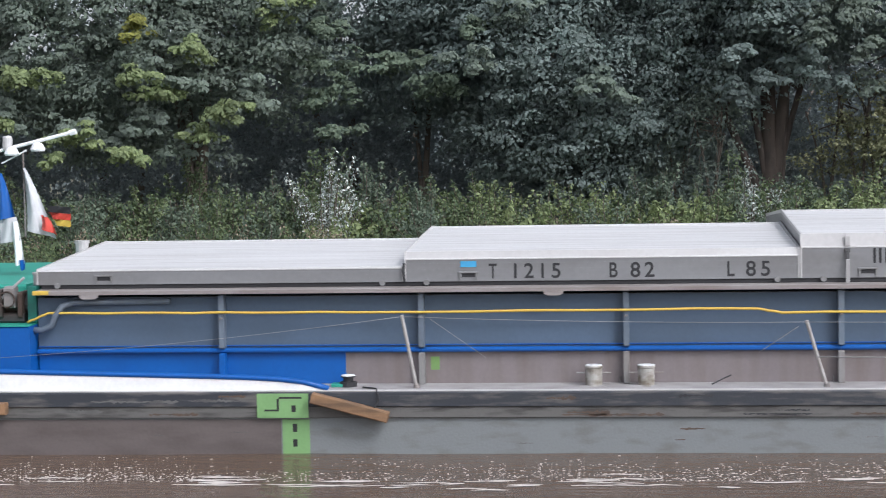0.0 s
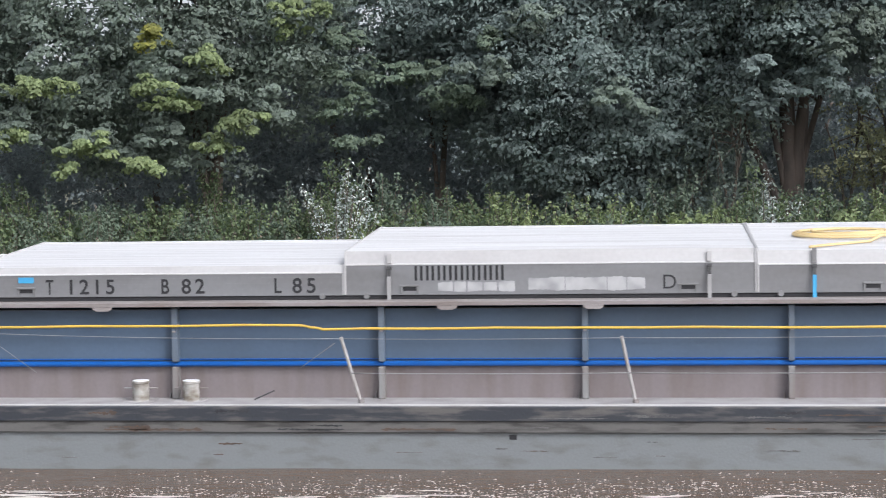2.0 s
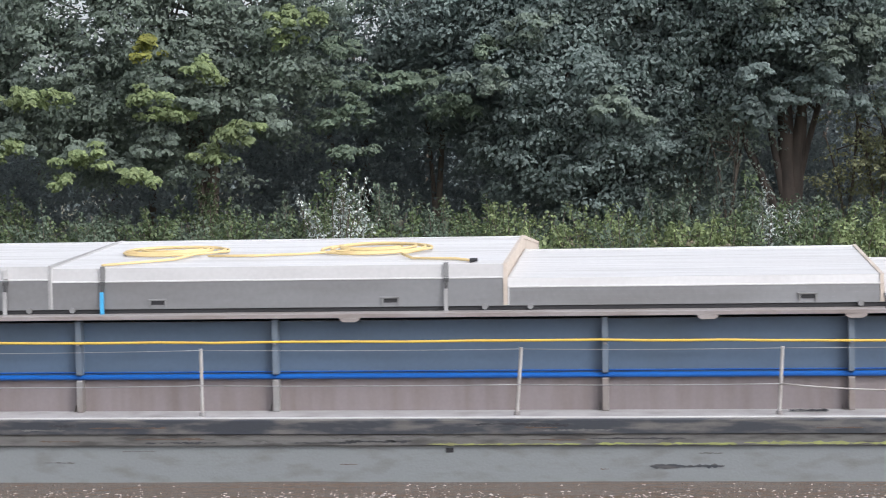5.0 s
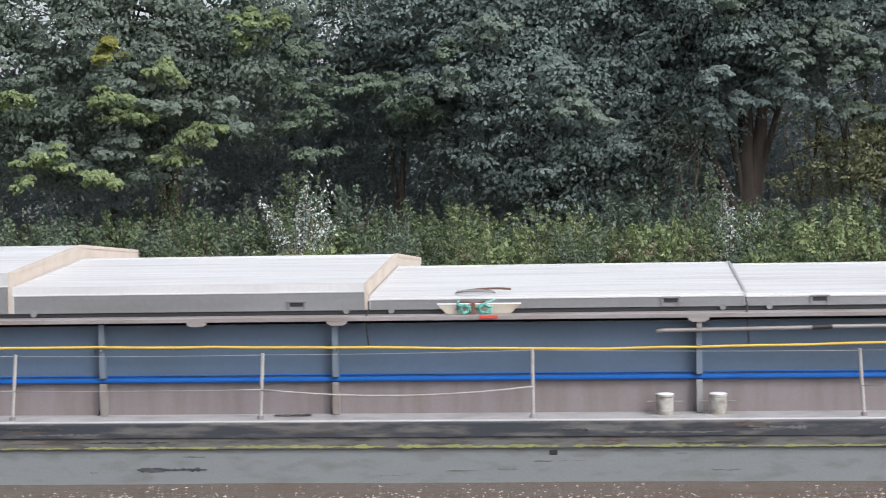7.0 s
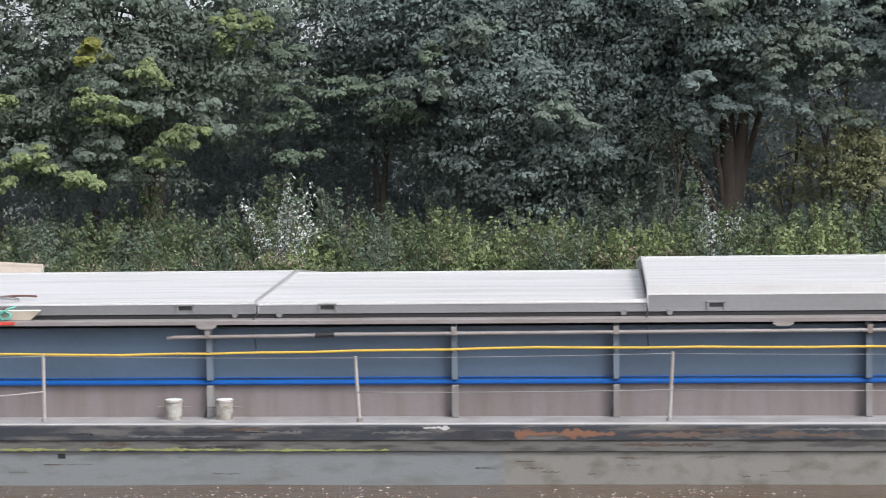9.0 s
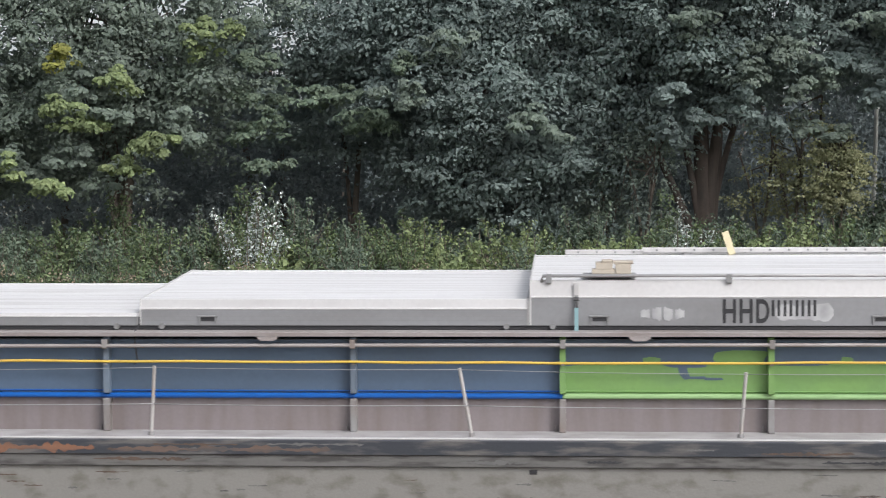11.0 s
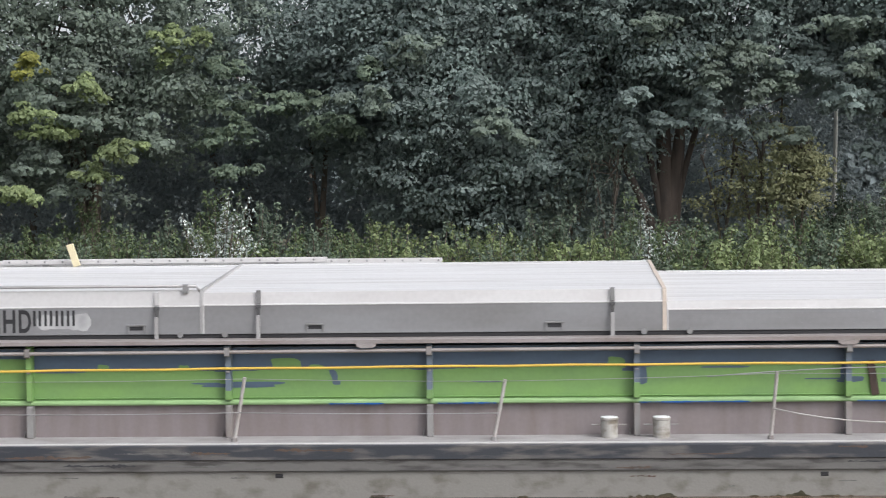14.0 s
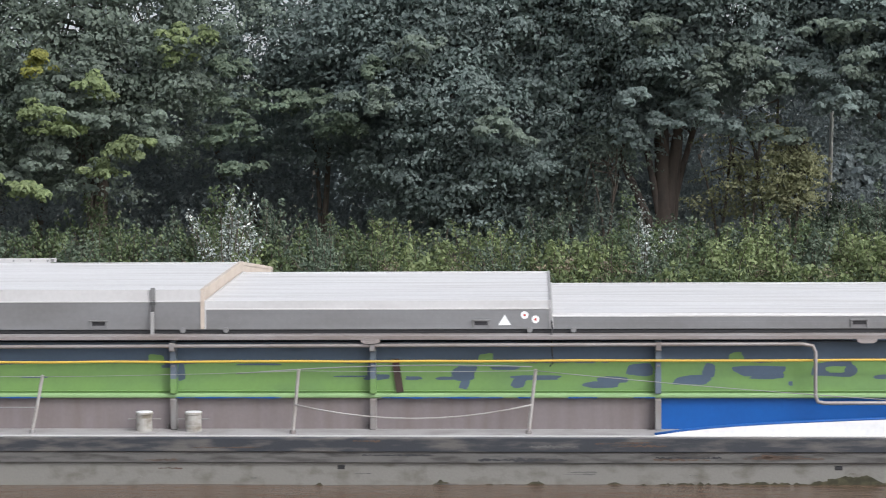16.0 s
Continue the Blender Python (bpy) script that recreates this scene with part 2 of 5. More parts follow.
class Shape:
    """Gathers vertices and faces for one mesh."""

    def __init__(self):
        self.v, self.f = [], []

    def add(self, verts, faces):
        o = len(self.v)
        self.v += [tuple(p) for p in verts]
        self.f += [tuple(i + o for i in q) for q in faces]
        return self

    def box(self, x0, x1, y0, y1, z0, z1, c=0.0, m=None):
        """A box with its long edges chamfered by c."""
        if c <= 0:
            pts = [(x, y, z) for x in (x0, x1) for y in (y0, y1) for z in (z0, z1)]
            fs = [(0, 1, 3, 2), (4, 6, 7, 5), (0, 4, 5, 1), (2, 3, 7, 6), (0, 2, 6, 4), (1, 5, 7, 3)]
        else:
            prof = [(y0 + c, z0), (y1 - c, z0), (y1, z0 + c), (y1, z1 - c), (y1 - c, z1), (y0 + c, z1), (y0, z1 - c), (y0, z0 + c)]
            return self.prism(prof, x0, x1, m)
        if m is not None:
            pts = [m @ Vector(p) for p in pts]
        return self.add(pts, fs)

    def prism(self, prof, x0, x1, m=None):
        """A closed outline in y, z drawn out along x."""
        n = len(prof)
        pts = [(x, y, z) for x in (x0, x1) for y, z in prof]
        if m is not None:
            pts = [m @ Vector(p) for p in pts]
        fs = [(i, i + n, (i + 1) % n + n, (i + 1) % n) for i in range(n)]
        return self.add(pts, fs + [tuple(range(n)), tuple(range(2 * n - 1, n - 1, -1))])

    def tube(self, path, radius, sides=8):
        """A round bar along a path; radius: one, or one for each point."""
        path = [Vector(p) for p in path]
        rad = radius if isinstance(radius, (list, tuple)) else [radius] * len(path)
        pts, fs = [], []
        for i, p in enumerate(path):
            d = (path[min(i + 1, len(path) - 1)] - path[max(i - 1, 0)]).normalized()
            a = d.cross(Vector((0, 0, 1)) if abs(d.z) < 0.9 else Vector((1, 0, 0))).normalized()
            b = a.cross(d)
            for j in range(sides):
                w = 2 * math.pi * j / sides
                pts.append(p + rad[i] * (math.cos(w) * a + math.sin(w) * b))
        for i in range(len(path) - 1):
            for j in range(sides):
                q = (j + 1) % sides
                fs.append((i * sides + j, i * sides + q, (i + 1) * sides + q, (i + 1) * sides + j))
        e = (len(path) - 1) * sides
        return self.add(pts, fs + [tuple(range(sides - 1, -1, -1)), tuple(range(e, e + sides))])

    def disc(self, cx, cy, cz, profile, sides=16):
        """A turned body about a vertical axis; profile: (radius, height) from the foot up."""
        pts, fs = [], []
        for r, h in profile:
            pts += [(cx + r * math.cos(2 * math.pi * j / sides), cy + r * math.sin(2 * math.pi * j / sides), cz + h) for j in range(sides)]
        for i in range(len(profile) - 1):
            for j in range(sides):
                q = (j + 1) % sides
                fs.append((i * sides + j, i * sides + q, (i + 1) * sides + q, (i + 1) * sides + j))
        e = (len(profile) - 1) * sides
        return self.add(pts, fs + [tuple(range(sides - 1, -1, -1)), tuple(range(e, e + sides))])

    def mesh(self, name, mat, smooth=False):
        me = bpy.data.meshes.new(name)
        me.from_pydata(self.v, [], self.f)
        me.materials.append(mat)
        if smooth:
            me.polygons.foreach_set("use_smooth", [True] * len(me.polygons))
        me.update()
        return me


def part(name, shape, mat, parent, label="", smooth=False):
    ob = new(name, shape.mesh(name, mat, smooth) if isinstance(shape, Shape) else shape)
    ob.parent = parent
    return tagged(ob, label)


def thing(name, label, category, group="", kind=""):
    return tagged(new(name), label, category, group, kind)


def solid(name, shape, mat, label, category, group="", kind="", smooth=False):
    return tagged(new(name, shape.mesh(name, mat, smooth)), label, category, group, kind)


def lettering(name, words, mat, parent, x, y, z, high, span, bold=0.0):
    """Painted characters on a plate that faces the near bank, one part each; x is their start, z their foot, span their whole length."""
    pitch = span / (len(words) - 0.22)
    for i, sign in enumerate(words):
        if sign == " ":
            continue
        cu = bpy.data.curves.new(name, "FONT")
        cu.body, cu.size, cu.extrude, cu.offset = sign, high / 0.70, 0.002, bold
        tmp = new(name, cu)
        me = bpy.data.meshes.new_from_object(tmp)
        bpy.data.objects.remove(tmp)
        me.materials.append(mat)
        left, right = min(v.co.x for v in me.vertices), max(v.co.x for v in me.vertices)
        wide = min(1.0, 0.78 * pitch / (right - left))
        ob = new(name, me)
        ob.parent = parent
        ob.matrix_basis = pose(x + pitch * i + (0.78 * pitch - wide * (right - left)) / 2 - wide * left, y, z, 90) @ Matrix.Diagonal((wide, 1, 1, 1))

MOVERS = []
DECK_Z = 0.855
BEAM, RIDGE_Y = 8.2, 4.1
STANCHIONS = (-5.76, -2.99, -0.21, 2.64, 5.38, 8.09, 10.81, 15.23, 18.42, 23.26, 26.58, 28.73, 32.03, 34.78, 37.48, 40.2, 42.92, 45.69, 48.49, 52.44, 56.4)

# ---- ground, water ----


def ground():
    prof = [(-1500, 2.5), (4, 2.5), (9, 0.4), (13, -2.5), (20, -4), (33, -4), (35, -1.2), (37, 0.2), (40, 1.0), (44, 1.5), (52, 1.8), (70, 2.0), (1500, 2.4)]
    xs = [-1500, -300, -80] + [-40 + 2 * i for i in range(36)] + [80, 300, 1500]
    s = Shape()
    for x in xs:
        for y, z in prof:
            rough = 0.18 * noise.noise((x * 0.3, y * 0.3, 1)) if 34 < y < 80 and abs(x) < 60 else 0
            s.v.append((x, y, z + rough))
    n = len(prof)
    s.f = [(i * n + j, (i + 1) * n + j, (i + 1) * n + j + 1, i * n + j + 1) for i in range(len(xs) - 1) for j in range(n - 1)]
    solid("ground", s, EARTH, "earth banks of the canal with dark undergrowth soil", "ground", kind="structure", smooth=True)
    w = Shape()
    wx = [-1500, -200, -60] + [-40 + 0.5 * i for i in range(161)] + [60, 200, 1500]
    wy = [8.0, 14, 18, 19] + [19.5 + 0.14 * i for i in range(36)] + [26, 32, 38]
    for x in wx:
        for y in wy:
            swell = 0.016 * noise.noise((x * 0.55, y * 1.6, 3)) + 0.008 * noise.noise((x * 1.6, y * 3.3, 7)) if 18.5 < y < 25 and abs(x) < 45 else 0
            w.v.append((x, y, swell))
    n = len(wy)
    w.f = [(i * n + j, (i + 1) * n + j, (i + 1) * n + j + 1, i * n + j + 1) for i in range(len(wx) - 1) for j in range(n - 1)]
    solid("water", w, WATER, "rippled brown canal water", "water", kind="structure", smooth=True)


def foam():
    rng = random.Random(5)
    s = Shape()
    for _ in range(11000):
        x = rng.uniform(-24, 15)
        y = 22.05 + abs(rng.gauss(0, 0.62)) if rng.random() < 0.8 else rng.uniform(22.0, 24.0)
        if y > 23.95 or noise.noise((x * 0.5, y * 1.5, 2)) < rng.uniform(-0.6, 0.35):
            continue
        r = rng.uniform(0.004, 0.013)
        long = rng.choice((1, 1, 1.4, 2.2))
        s.add([(x + long * r * math.cos(a), y + 1.5 * r * math.sin(a), 0.012) for a in (0, 1.05, 2.1, 3.14, 4.2, 5.24)] + [(x, y, 0.012 + 0.5 * r)],
              [(i, (i + 1) % 6, 6) for i in range(6)])
    # White strips imitate wave crests that reflect the sky.
    for _ in range(150):
        x, y = rng.uniform(-24, 15), rng.gauss(22.0, 0.22)
        n, r = rng.randint(4, 8), rng.uniform(0.008, 0.026)
        step = rng.uniform(0.06, 0.11)
        pts = []
        for i in range(n + 1):
            w = r * math.sin(math.pi * (i + 0.15) / (n + 0.3)) * rng.uniform(0.5, 1.2)
            dy = 0.02 * math.sin(i + x)
            pts += [(x + i * step, y + dy - 1.6 * w, 0.013), (x + i * step, y + dy + 1.6 * w, 0.017)]
        s.add(pts, [(2 * i, 2 * i + 2, 2 * i + 3, 2 * i + 1) for i in range(n)])
    ob = solid("foam", s, FOAM_GLINT, "white flecks of foam and white streaks as sky glints on the water", "foam", kind="stuff")
    return ob


# ---- the barge ----


def outline(off):
    """The plan of the hull, set out by off from its side."""
    bow = [(-10.5 - 8.5 * math.sin(a), -off + (4.1 + off) * (1 - math.cos(a))) for a in [math.pi / 2 * i / 10 for i in range(11)]]
    stern = [(59 + 6 * math.sin(a), -off + (4.1 + off) * (1 - math.cos(a))) for a in [math.pi / 2 * i / 10 for i in range(11)]]
    half = bow[::-1] + stern
    return half + [(x, BEAM - y) for x, y in half[::-1][1:-1]]


def ring(prof):
    """Walls round the plan; prof: (set-out, height) from the foot up, closed at top and bottom."""
    s = Shape()
    n = len(outline(0))
    for off, z in prof:
        s.v += [(x, y, z) for x, y in outline(off)]
    for i in range(len(prof) - 1):
        for j in range(n):
            q = (j + 1) % n
            s.f.append((i * n + j, i * n + q, (i + 1) * n + q, (i + 1) * n + j))
    e = (len(prof) - 1) * n
    s.f += [tuple(range(n - 1, -1, -1)), tuple(range(e, e + n))]
    return s


def patch(x0, x1, z0, z1, y, rng, thick=0.003, n=14, rag=0.3, blunt=0.35):
    """A ragged flake of paint or growth on a plate."""
    s = Shape()
    pts = []
    for i in range(n + 1):
        x = x0 + (x1 - x0) * i / n
        e = blunt if i in (0, n) else 1.0
        m, h = (z0 + z1) / 2, (z1 - z0) / 2 * (0.8 + 0.3 * math.sin(9.1 * x + 17 * z0) * min(1, rag * 2))
        pts += [(x, m - h * e * rng.uniform(1 - rag, 1)), (x, m + h * e * rng.uniform(1 - rag, 1))]
    for d in (0, -thick):
        s.v += [(x, y + d, z) for x, z in pts]
    k = len(pts)
    for i in range(n):
        a, b, c, d = 2 * i, 2 * i + 2, 2 * i + 3, 2 * i + 1
        s.f += [(k + a, k + b, k + c, k + d), (a, k + a, k + d, d)[::-1] if i == 0 else (a, b, k + b, k + a), (d, c, k + c, k + d)]
    return s


def weed(x0, x1, line):
    """Dark growth on the plate below a finely ragged upper edge."""
    n = int((x1 - x0) / 0.02)
    s = Shape()
    for i in range(n + 1):
        x = x0 + (x1 - x0) * i / n
        h = 0.0 + 0.09 * noise.noise((x * 1.1, 0, 9)) + 0.07 * noise.noise((x * 4.7, 0, 3)) + 0.03 * noise.noise((x * 17, 0, 6))
        s.v += [(x, -0.0035, line - 0.25), (x, -0.0035, line + max(-0.1, h)), (x, -0.0005, line + max(-0.1, h) + 0.004)]
    s.f = [f for i in range(n) for f in ((3 * i, 3 * i + 3, 3 * i + 4, 3 * i + 1), (3 * i + 1, 3 * i + 4, 3 * i + 5, 3 * i + 2))]
    return s


def blot(x0, x1, z0, z1, y, rng, thick=0.003, slant=0.0):
    """A blot of paint with a rounded, uneven outline; slant: how far its top leans along the plate."""
    n = 22
    phase = rng.uniform(0, 6)
    pts = []
    for i in range(n):
        a = 2 * math.pi * i / n
        c, d = math.cos(a), math.sin(a)
        e = 0.55
        wob = 1 + 0.07 * math.sin(3 * a + phase) + 0.06 * math.sin(5 * a + 2 * phase) + rng.uniform(-0.04, 0.04)
        u, v = wob * math.copysign(abs(c) ** e, c), wob * math.copysign(abs(d) ** e, d)
        pts.append(((x0 + x1) / 2 + u * (x1 - x0) / 2 + slant * v / 2, (z0 + z1) / 2 + v * (z1 - z0) / 2))
    s = Shape()
    s.v = [(x, y + d, z) for d in (0, -thick) for x, z in pts]
    s.f = [tuple(range(n, 2 * n))] + [(i, (i + 1) % n, n + (i + 1) % n, n + i) for i in range(n)]
    return s


def green_paint(b, a, z):
    """Green rolled over the slate of one bay, up to about the hose, with an uneven upper edge."""
    rng = random.Random(int(a * 10))
    s = Shape()
    n = int((z - a) / 0.06)
    top = []
    for i in range(n + 1):
        x = a + (z - a) * i / n
        lift = 0.018 * math.sin(2.3 * x) + 0.02 * noise.noise((x * 2.2, 0, 5)) + 0.012 * noise.noise((x * 9, 0, 2))
        top.append((x, 0.905 + 0.0035 * (a - 34.7) + lift + rng.uniform(-0.004, 0.004)))
    for d in (0.6215, 0.619):
        s.v += [(x, d, q) for x, h in top for q in (0.5205, h)]
    k = 2 * (n + 1)
    for i in range(n):
        s.f += [(k + 2 * i, k + 2 * i + 2, k + 2 * i + 3, k + 2 * i + 1), (2 * i + 1, k + 2 * i + 1, k + 2 * i + 3, 2 * i + 3)]
    part("green_overpaint", s, GREEN, b, "light green overpaint")


def paint_blots(b):
    """Green dabs above the painted edge, slate showing through below it, and old blue along the stringer."""
    rng = random.Random(31)
    for x0, x1, top in ((35.83, 36.05, 1.0), (36.77, 37.44, 1.09), (38.38, 38.55, 1.0), (39.5, 39.65, 0.99), (40.76, 41.15, 1.08), (41.25, 41.5, 0.98), (45.3, 45.54, 1.06), (49.95, 50.17, 1.07), (53.42, 53.63, 1.08)):
        part("paint_dab", blot(x0, x1, 0.86, top, 0.6185, rng, 0.002), GREEN, b)
    slate = ((36.1, 36.68, 0.86, 0.93, 0.0), (36.3, 36.42, 0.71, 0.89, -0.06), (36.36, 36.66, 0.71, 0.745, 0.0), (36.62, 36.86, 0.695, 0.73, 0.0), (37.52, 38.2, 0.89, 0.92, 0.0), (39.7, 40.1, 0.72, 0.75, -0.1),
             (39.85, 40.85, 0.68, 0.735, 0.0), (40.2, 40.9, 0.71, 0.76, 0.08), (41.57, 41.66, 0.76, 0.92, -0.05), (41.6, 41.71, 0.71, 0.77, 0.0), (43.5, 43.9, 0.73, 0.75, 0.0), (45.5, 45.68, 0.87, 0.915, 0.0), (45.73, 45.83, 0.69, 0.93, 0.0),
             (46.55, 47.2, 0.905, 0.93, 0.0), (47.94, 48.45, 0.74, 0.762, 0.0), (48.36, 48.7, 0.70, 0.78, 0.06), (48.4, 48.46, 0.72, 0.92, 0.0), (48.93, 49.16, 0.70, 0.75, 0.0), (49.36, 49.72, 0.70, 0.745, 0.0), (49.6, 49.92, 0.69, 0.90, 0.05),
             (49.7, 49.83, 0.57, 0.74, 0.05), (50.12, 50.52, 0.84, 0.885, 0.0), (50.43, 51.1, 0.70, 0.765, 0.0), (50.43, 50.62, 0.59, 0.75, 0.08), (51.42, 51.92, 0.59, 0.68, 0.06), (51.6, 52.03, 0.66, 0.745, 0.0), (52.02, 52.38, 0.755, 0.925, 0.0),
             (52.68, 53.16, 0.63, 0.76, 0.1), (53.06, 53.23, 0.72, 0.92, 0.03), (53.5, 54.2, 0.75, 0.90, -0.06), (53.7, 54.16, 0.71, 0.78, 0.0), (54.24, 54.3, 0.62, 0.68, 0.0), (54.56, 55.18, 0.74, 0.95, 0.0), (55.4, 55.9, 0.71, 0.77, 0.0))
    for i, (x0, x1, z0, z1, slant) in enumerate(slate):
        part("slate_patch", blot(x0, x1, z0, z1, 0.6183 - 0.0005 * (i % 4), rng, 0.002, slant), SLATE, b)
    part("paint_dab", blot(54.76, 55.02, 0.80, 0.89, 0.6142, rng, 0.002), GREEN, b)
    for x0, x1 in ((41.55, 42.3), (43.02, 43.82), (45.72, 47.2), (48.6, 50.3), (50.5, 50.7), (51.2, 51.6), (52.1, 52.4)):
        part("blue_chip", patch(x0, x1, 0.448, 0.474, 0.5295, rng, 0.002, 24, 0.6), BLUE, b, "old blue paint on the stringer")


def barge():
    b = thing("barge", "long blue, grey and green inland cargo barge under way", "barge")
    MOVERS.append(b)
    rng = random.Random(11)
    part("hull", ring([(-0.3, -2.5), (0.0, -2.2), (0.0, -0.372)]), HULL, b, "grey painted steel hull side")
    part("rub_strake", ring([(0.06, -0.215), (0.078, -0.205), (0.078, -0.03), (0.065, -0.012)]), STRAKE, b, "scraped dark steel rubbing strake")
    part("rub_strake", ring([(0.02, -0.368), (0.05, -0.358), (0.05, -0.216)]), STRAKE_LOW, b, "scraped grey lower rubbing strake")
    part("deck_edge", ring([(0.062, -0.0115), (0.068, 0.0), (0.055, 0.010)]), EDGE, b, "bright worn deck edge")
    part("deck", ring([(0.0, 0.0102), (-0.02, 0.014)]), DECK, b, "pale grey side deck")
    for x in (4.44, 13.2, 21.34, 34.4, 40.94, 48.09, 54.83):
        # A black block stands for the dark inside of each drain.
        part("scupper", Shape().box(x - 0.05, x + 0.05, -0.012, 0.02, -0.46, -0.40, 0.01), BLACK, b, "small drain opening shown as a black block")
    # hold wall
    core = Shape().box(-8.40, 58, 0.66, 0.72, 0.0, 1.222).box(-8.40, 58, 7.48, 7.54, 0.0, 1.27).box(-8.40, -8.34, 0.72, 7.48, 0, 1.27).box(57.9, 58, 0.72, 7.48, 0, 1.27)
    part("hold_wall", core, SLATE, b, "steel wall round the hold")
    ends = list(STANCHIONS) + [58.0]
    prev = -8.40
    for x in ends:
        mid = (prev + x) / 2
        blue_end = mid < -4.2 or mid > 52.4
        a, z = prev + 0.002, x - 0.002
        if mid > 34.7:
            green_paint(b, a, z)
        part("side_panel", Shape().box(a, z, 0.622, 0.656, 0.52, 1.222), SLATE, b, "slate blue panel")
        if prev < -4.06 < x:
            part("side_panel", Shape().box(a, -4.06, 0.622, 0.656, 0.012, 0.45), BLUE, b, "bright blue panel")
            part("side_panel", Shape().box(-4.058, z, 0.622, 0.656, 0.012, 0.45), MAUVE, b, "mauve grey panel")
        else:
            part("side_panel", Shape().box(a, z, 0.622, 0.656, 0.012, 0.45), BLUE if blue_end else MAUVE, b)
        green_bar = mid > 34.7
        part("stringer", Shape().box(a, z, 0.53, 0.656, 0.452, 0.518, 0.02), GREEN_EDGE if green_bar else BLUE, b)
        part("stringer_edge", Shape().box(a, z, 0.60, 0.656, 0.538, 0.553, 0.004), GREEN if green_bar else BLUE, b)
        prev = x
    paint_blots(b)
    for x in STANCHIONS:
        blue_end = x < -4.2 or x > 52.5
        part("stanchion", Shape().box(x - 0.04, x + 0.04, 0.475, 0.62, 0.012, 0.45, 0.012), BLUE if blue_end else POST_GREY, b)
        part("stanchion", Shape().box(x - 0.038, x + 0.038, 0.475, 0.62, 0.52, 1.268, 0.012), GREEN if 34.6 < x < 38 else SLATE_POST, b)
        if 38 < x < 50:
            part("green_foot", Shape().box(x - 0.0395, x + 0.0395, 0.473, 0.60, 0.521, 0.66 if x < 44 else 0.74, 0.012), GREEN, b, "green overpainted post foot")
        part("bracket", Shape().prism([(0.52, 0.012), (0.62, 0.012), (0.62, 0.10)], x - 0.10, x - 0.09), POST_GREY, b)
    part("top_rail", Shape().prism([(0.365, 1.284), (0.78, 1.272), (0.78, 1.345), (0.395, 1.345), (0.36, 1.335)], -8.38, 58), RAIL, b, "worn light grey rail along the hold")
    part("top_rail", Shape().prism([(7.5, 1.272), (7.66, 1.272), (7.66, 1.345), (7.5, 1.345)], -8.38, 58), RAIL, b)
    part("under_rail", Shape().box(-8.39, 58, 0.585, 0.72, 1.2225, 1.234, 0.003), SLATE_POST, b, "flat top plate of the hold wall")
    part("seal", Shape().box(-8.37, 57.5, 0.70, 0.76, 1.3455, 1.401, 0.006), BLACK, b)
    for x in (-7.59, -1.18, 3.55, 5.5, 11.85, 16.57, 18.47, 23.25, 30.91, 35.78, 42.08, 48.47, 55.27):
        part("lug", Shape().prism([(-0.14, 0), (0.14, 0), (0.13, 0.03), (0.08, 0.055), (-0.08, 0.055), (-0.13, 0.03)], 0, 0.03, Matrix.Translation((x, 0.355, 1.282)) @ Matrix(((0, 1, 0, 0), (-1, 0, 0, 0.03), (0, 0, -1, 0), (0, 0, 0, 1)))), RAIL, b)
    part("rail_end", Shape().box(-8.385, -8.16, 0.352, 0.43, 1.287, 1.347, 0.01), YELLOW, b, "yellow painted rail end")
    # pipes along the hold wall
    yellow = [(-8.5, 0.905), (-8.2, 1.03), (-5.76, 1.02), (-3, 1.01), (1.5, 1.025), (1.85, 0.965), (5.4, 0.975), (10, 0.96), (15.2, 0.955), (18.4, 0.93), (21.7, 0.875), (24, 0.90), (27.7, 0.95), (32, 0.94), (36, 0.93), (40, 0.952), (44.8, 0.972), (50, 0.98), (58, 0.99)]
    fine = []
    for (xa, za), (xb, zb) in zip(yellow, yellow[1:]):
        fine += [(xa + (xb - xa) * i / 6, 0.448, za + (zb - za) * i / 6 + 0.005 * math.sin(3 * xa + 2.1 * i)) for i in range(6)]
    part("yellow_hose", Shape().tube(fine, 0.0175, 8), YELLOW, b, "yellow hose along the hold wall", True)
    for x in STANCHIONS:
        part("hose_clip", Shape().box(x - 0.02, x + 0.02, 0.43, 0.476, 0.93 if x < 15 else 0.90, 0.95 if x < 15 else 0.92), POST_GREY, b)
    grey = [(22.7, 0.405, 1.10), (22.8, 0.405, 1.115), (24.8, 0.405, 1.135), (24.9, 0.405, 1.145), (26.6, 0.405, 1.15), (32, 0.405, 1.165), (40, 0.405, 1.18), (48, 0.405, 1.20), (54.4, 0.405, 1.215), (54.54, 0.405, 1.19), (54.58, 0.405, 1.10), (54.58, 0.405, 0.50), (54.61, 0.405, 0.42), (54.7, 0.405, 0.40), (58, 0.405, 0.41)]
    part("pipe", Shape().tube(grey, 0.026, 8), RAIL, b, "pale grey steel pipe", True)
    part("pipe_joint", Shape().tube([(24.72, 0.405, 1.134), (24.98, 0.405, 1.146)], 0.036, 8), BLACK, b)
    for x in [q for q in STANCHIONS if 23 < q < 54]:
        part("pipe_clamp", Shape().box(x - 0.035, x + 0.035, 0.375, 0.48, 1.12, 1.24, 0.012), POST_GREY, b)
    part("vent_pipe", Shape().tube([(-8.5, 0.5, 0.80), (-8.3, 0.48, 0.79), (-8.15, 0.46, 0.86), (-8.1, 0.46, 1.0), (-8.0, 0.48, 1.13), (-7.85, 0.55, 1.17), (-6.5, 0.58, 1.18)], 0.045, 8), SLATE_POST, b, "bent grey pipe", True)
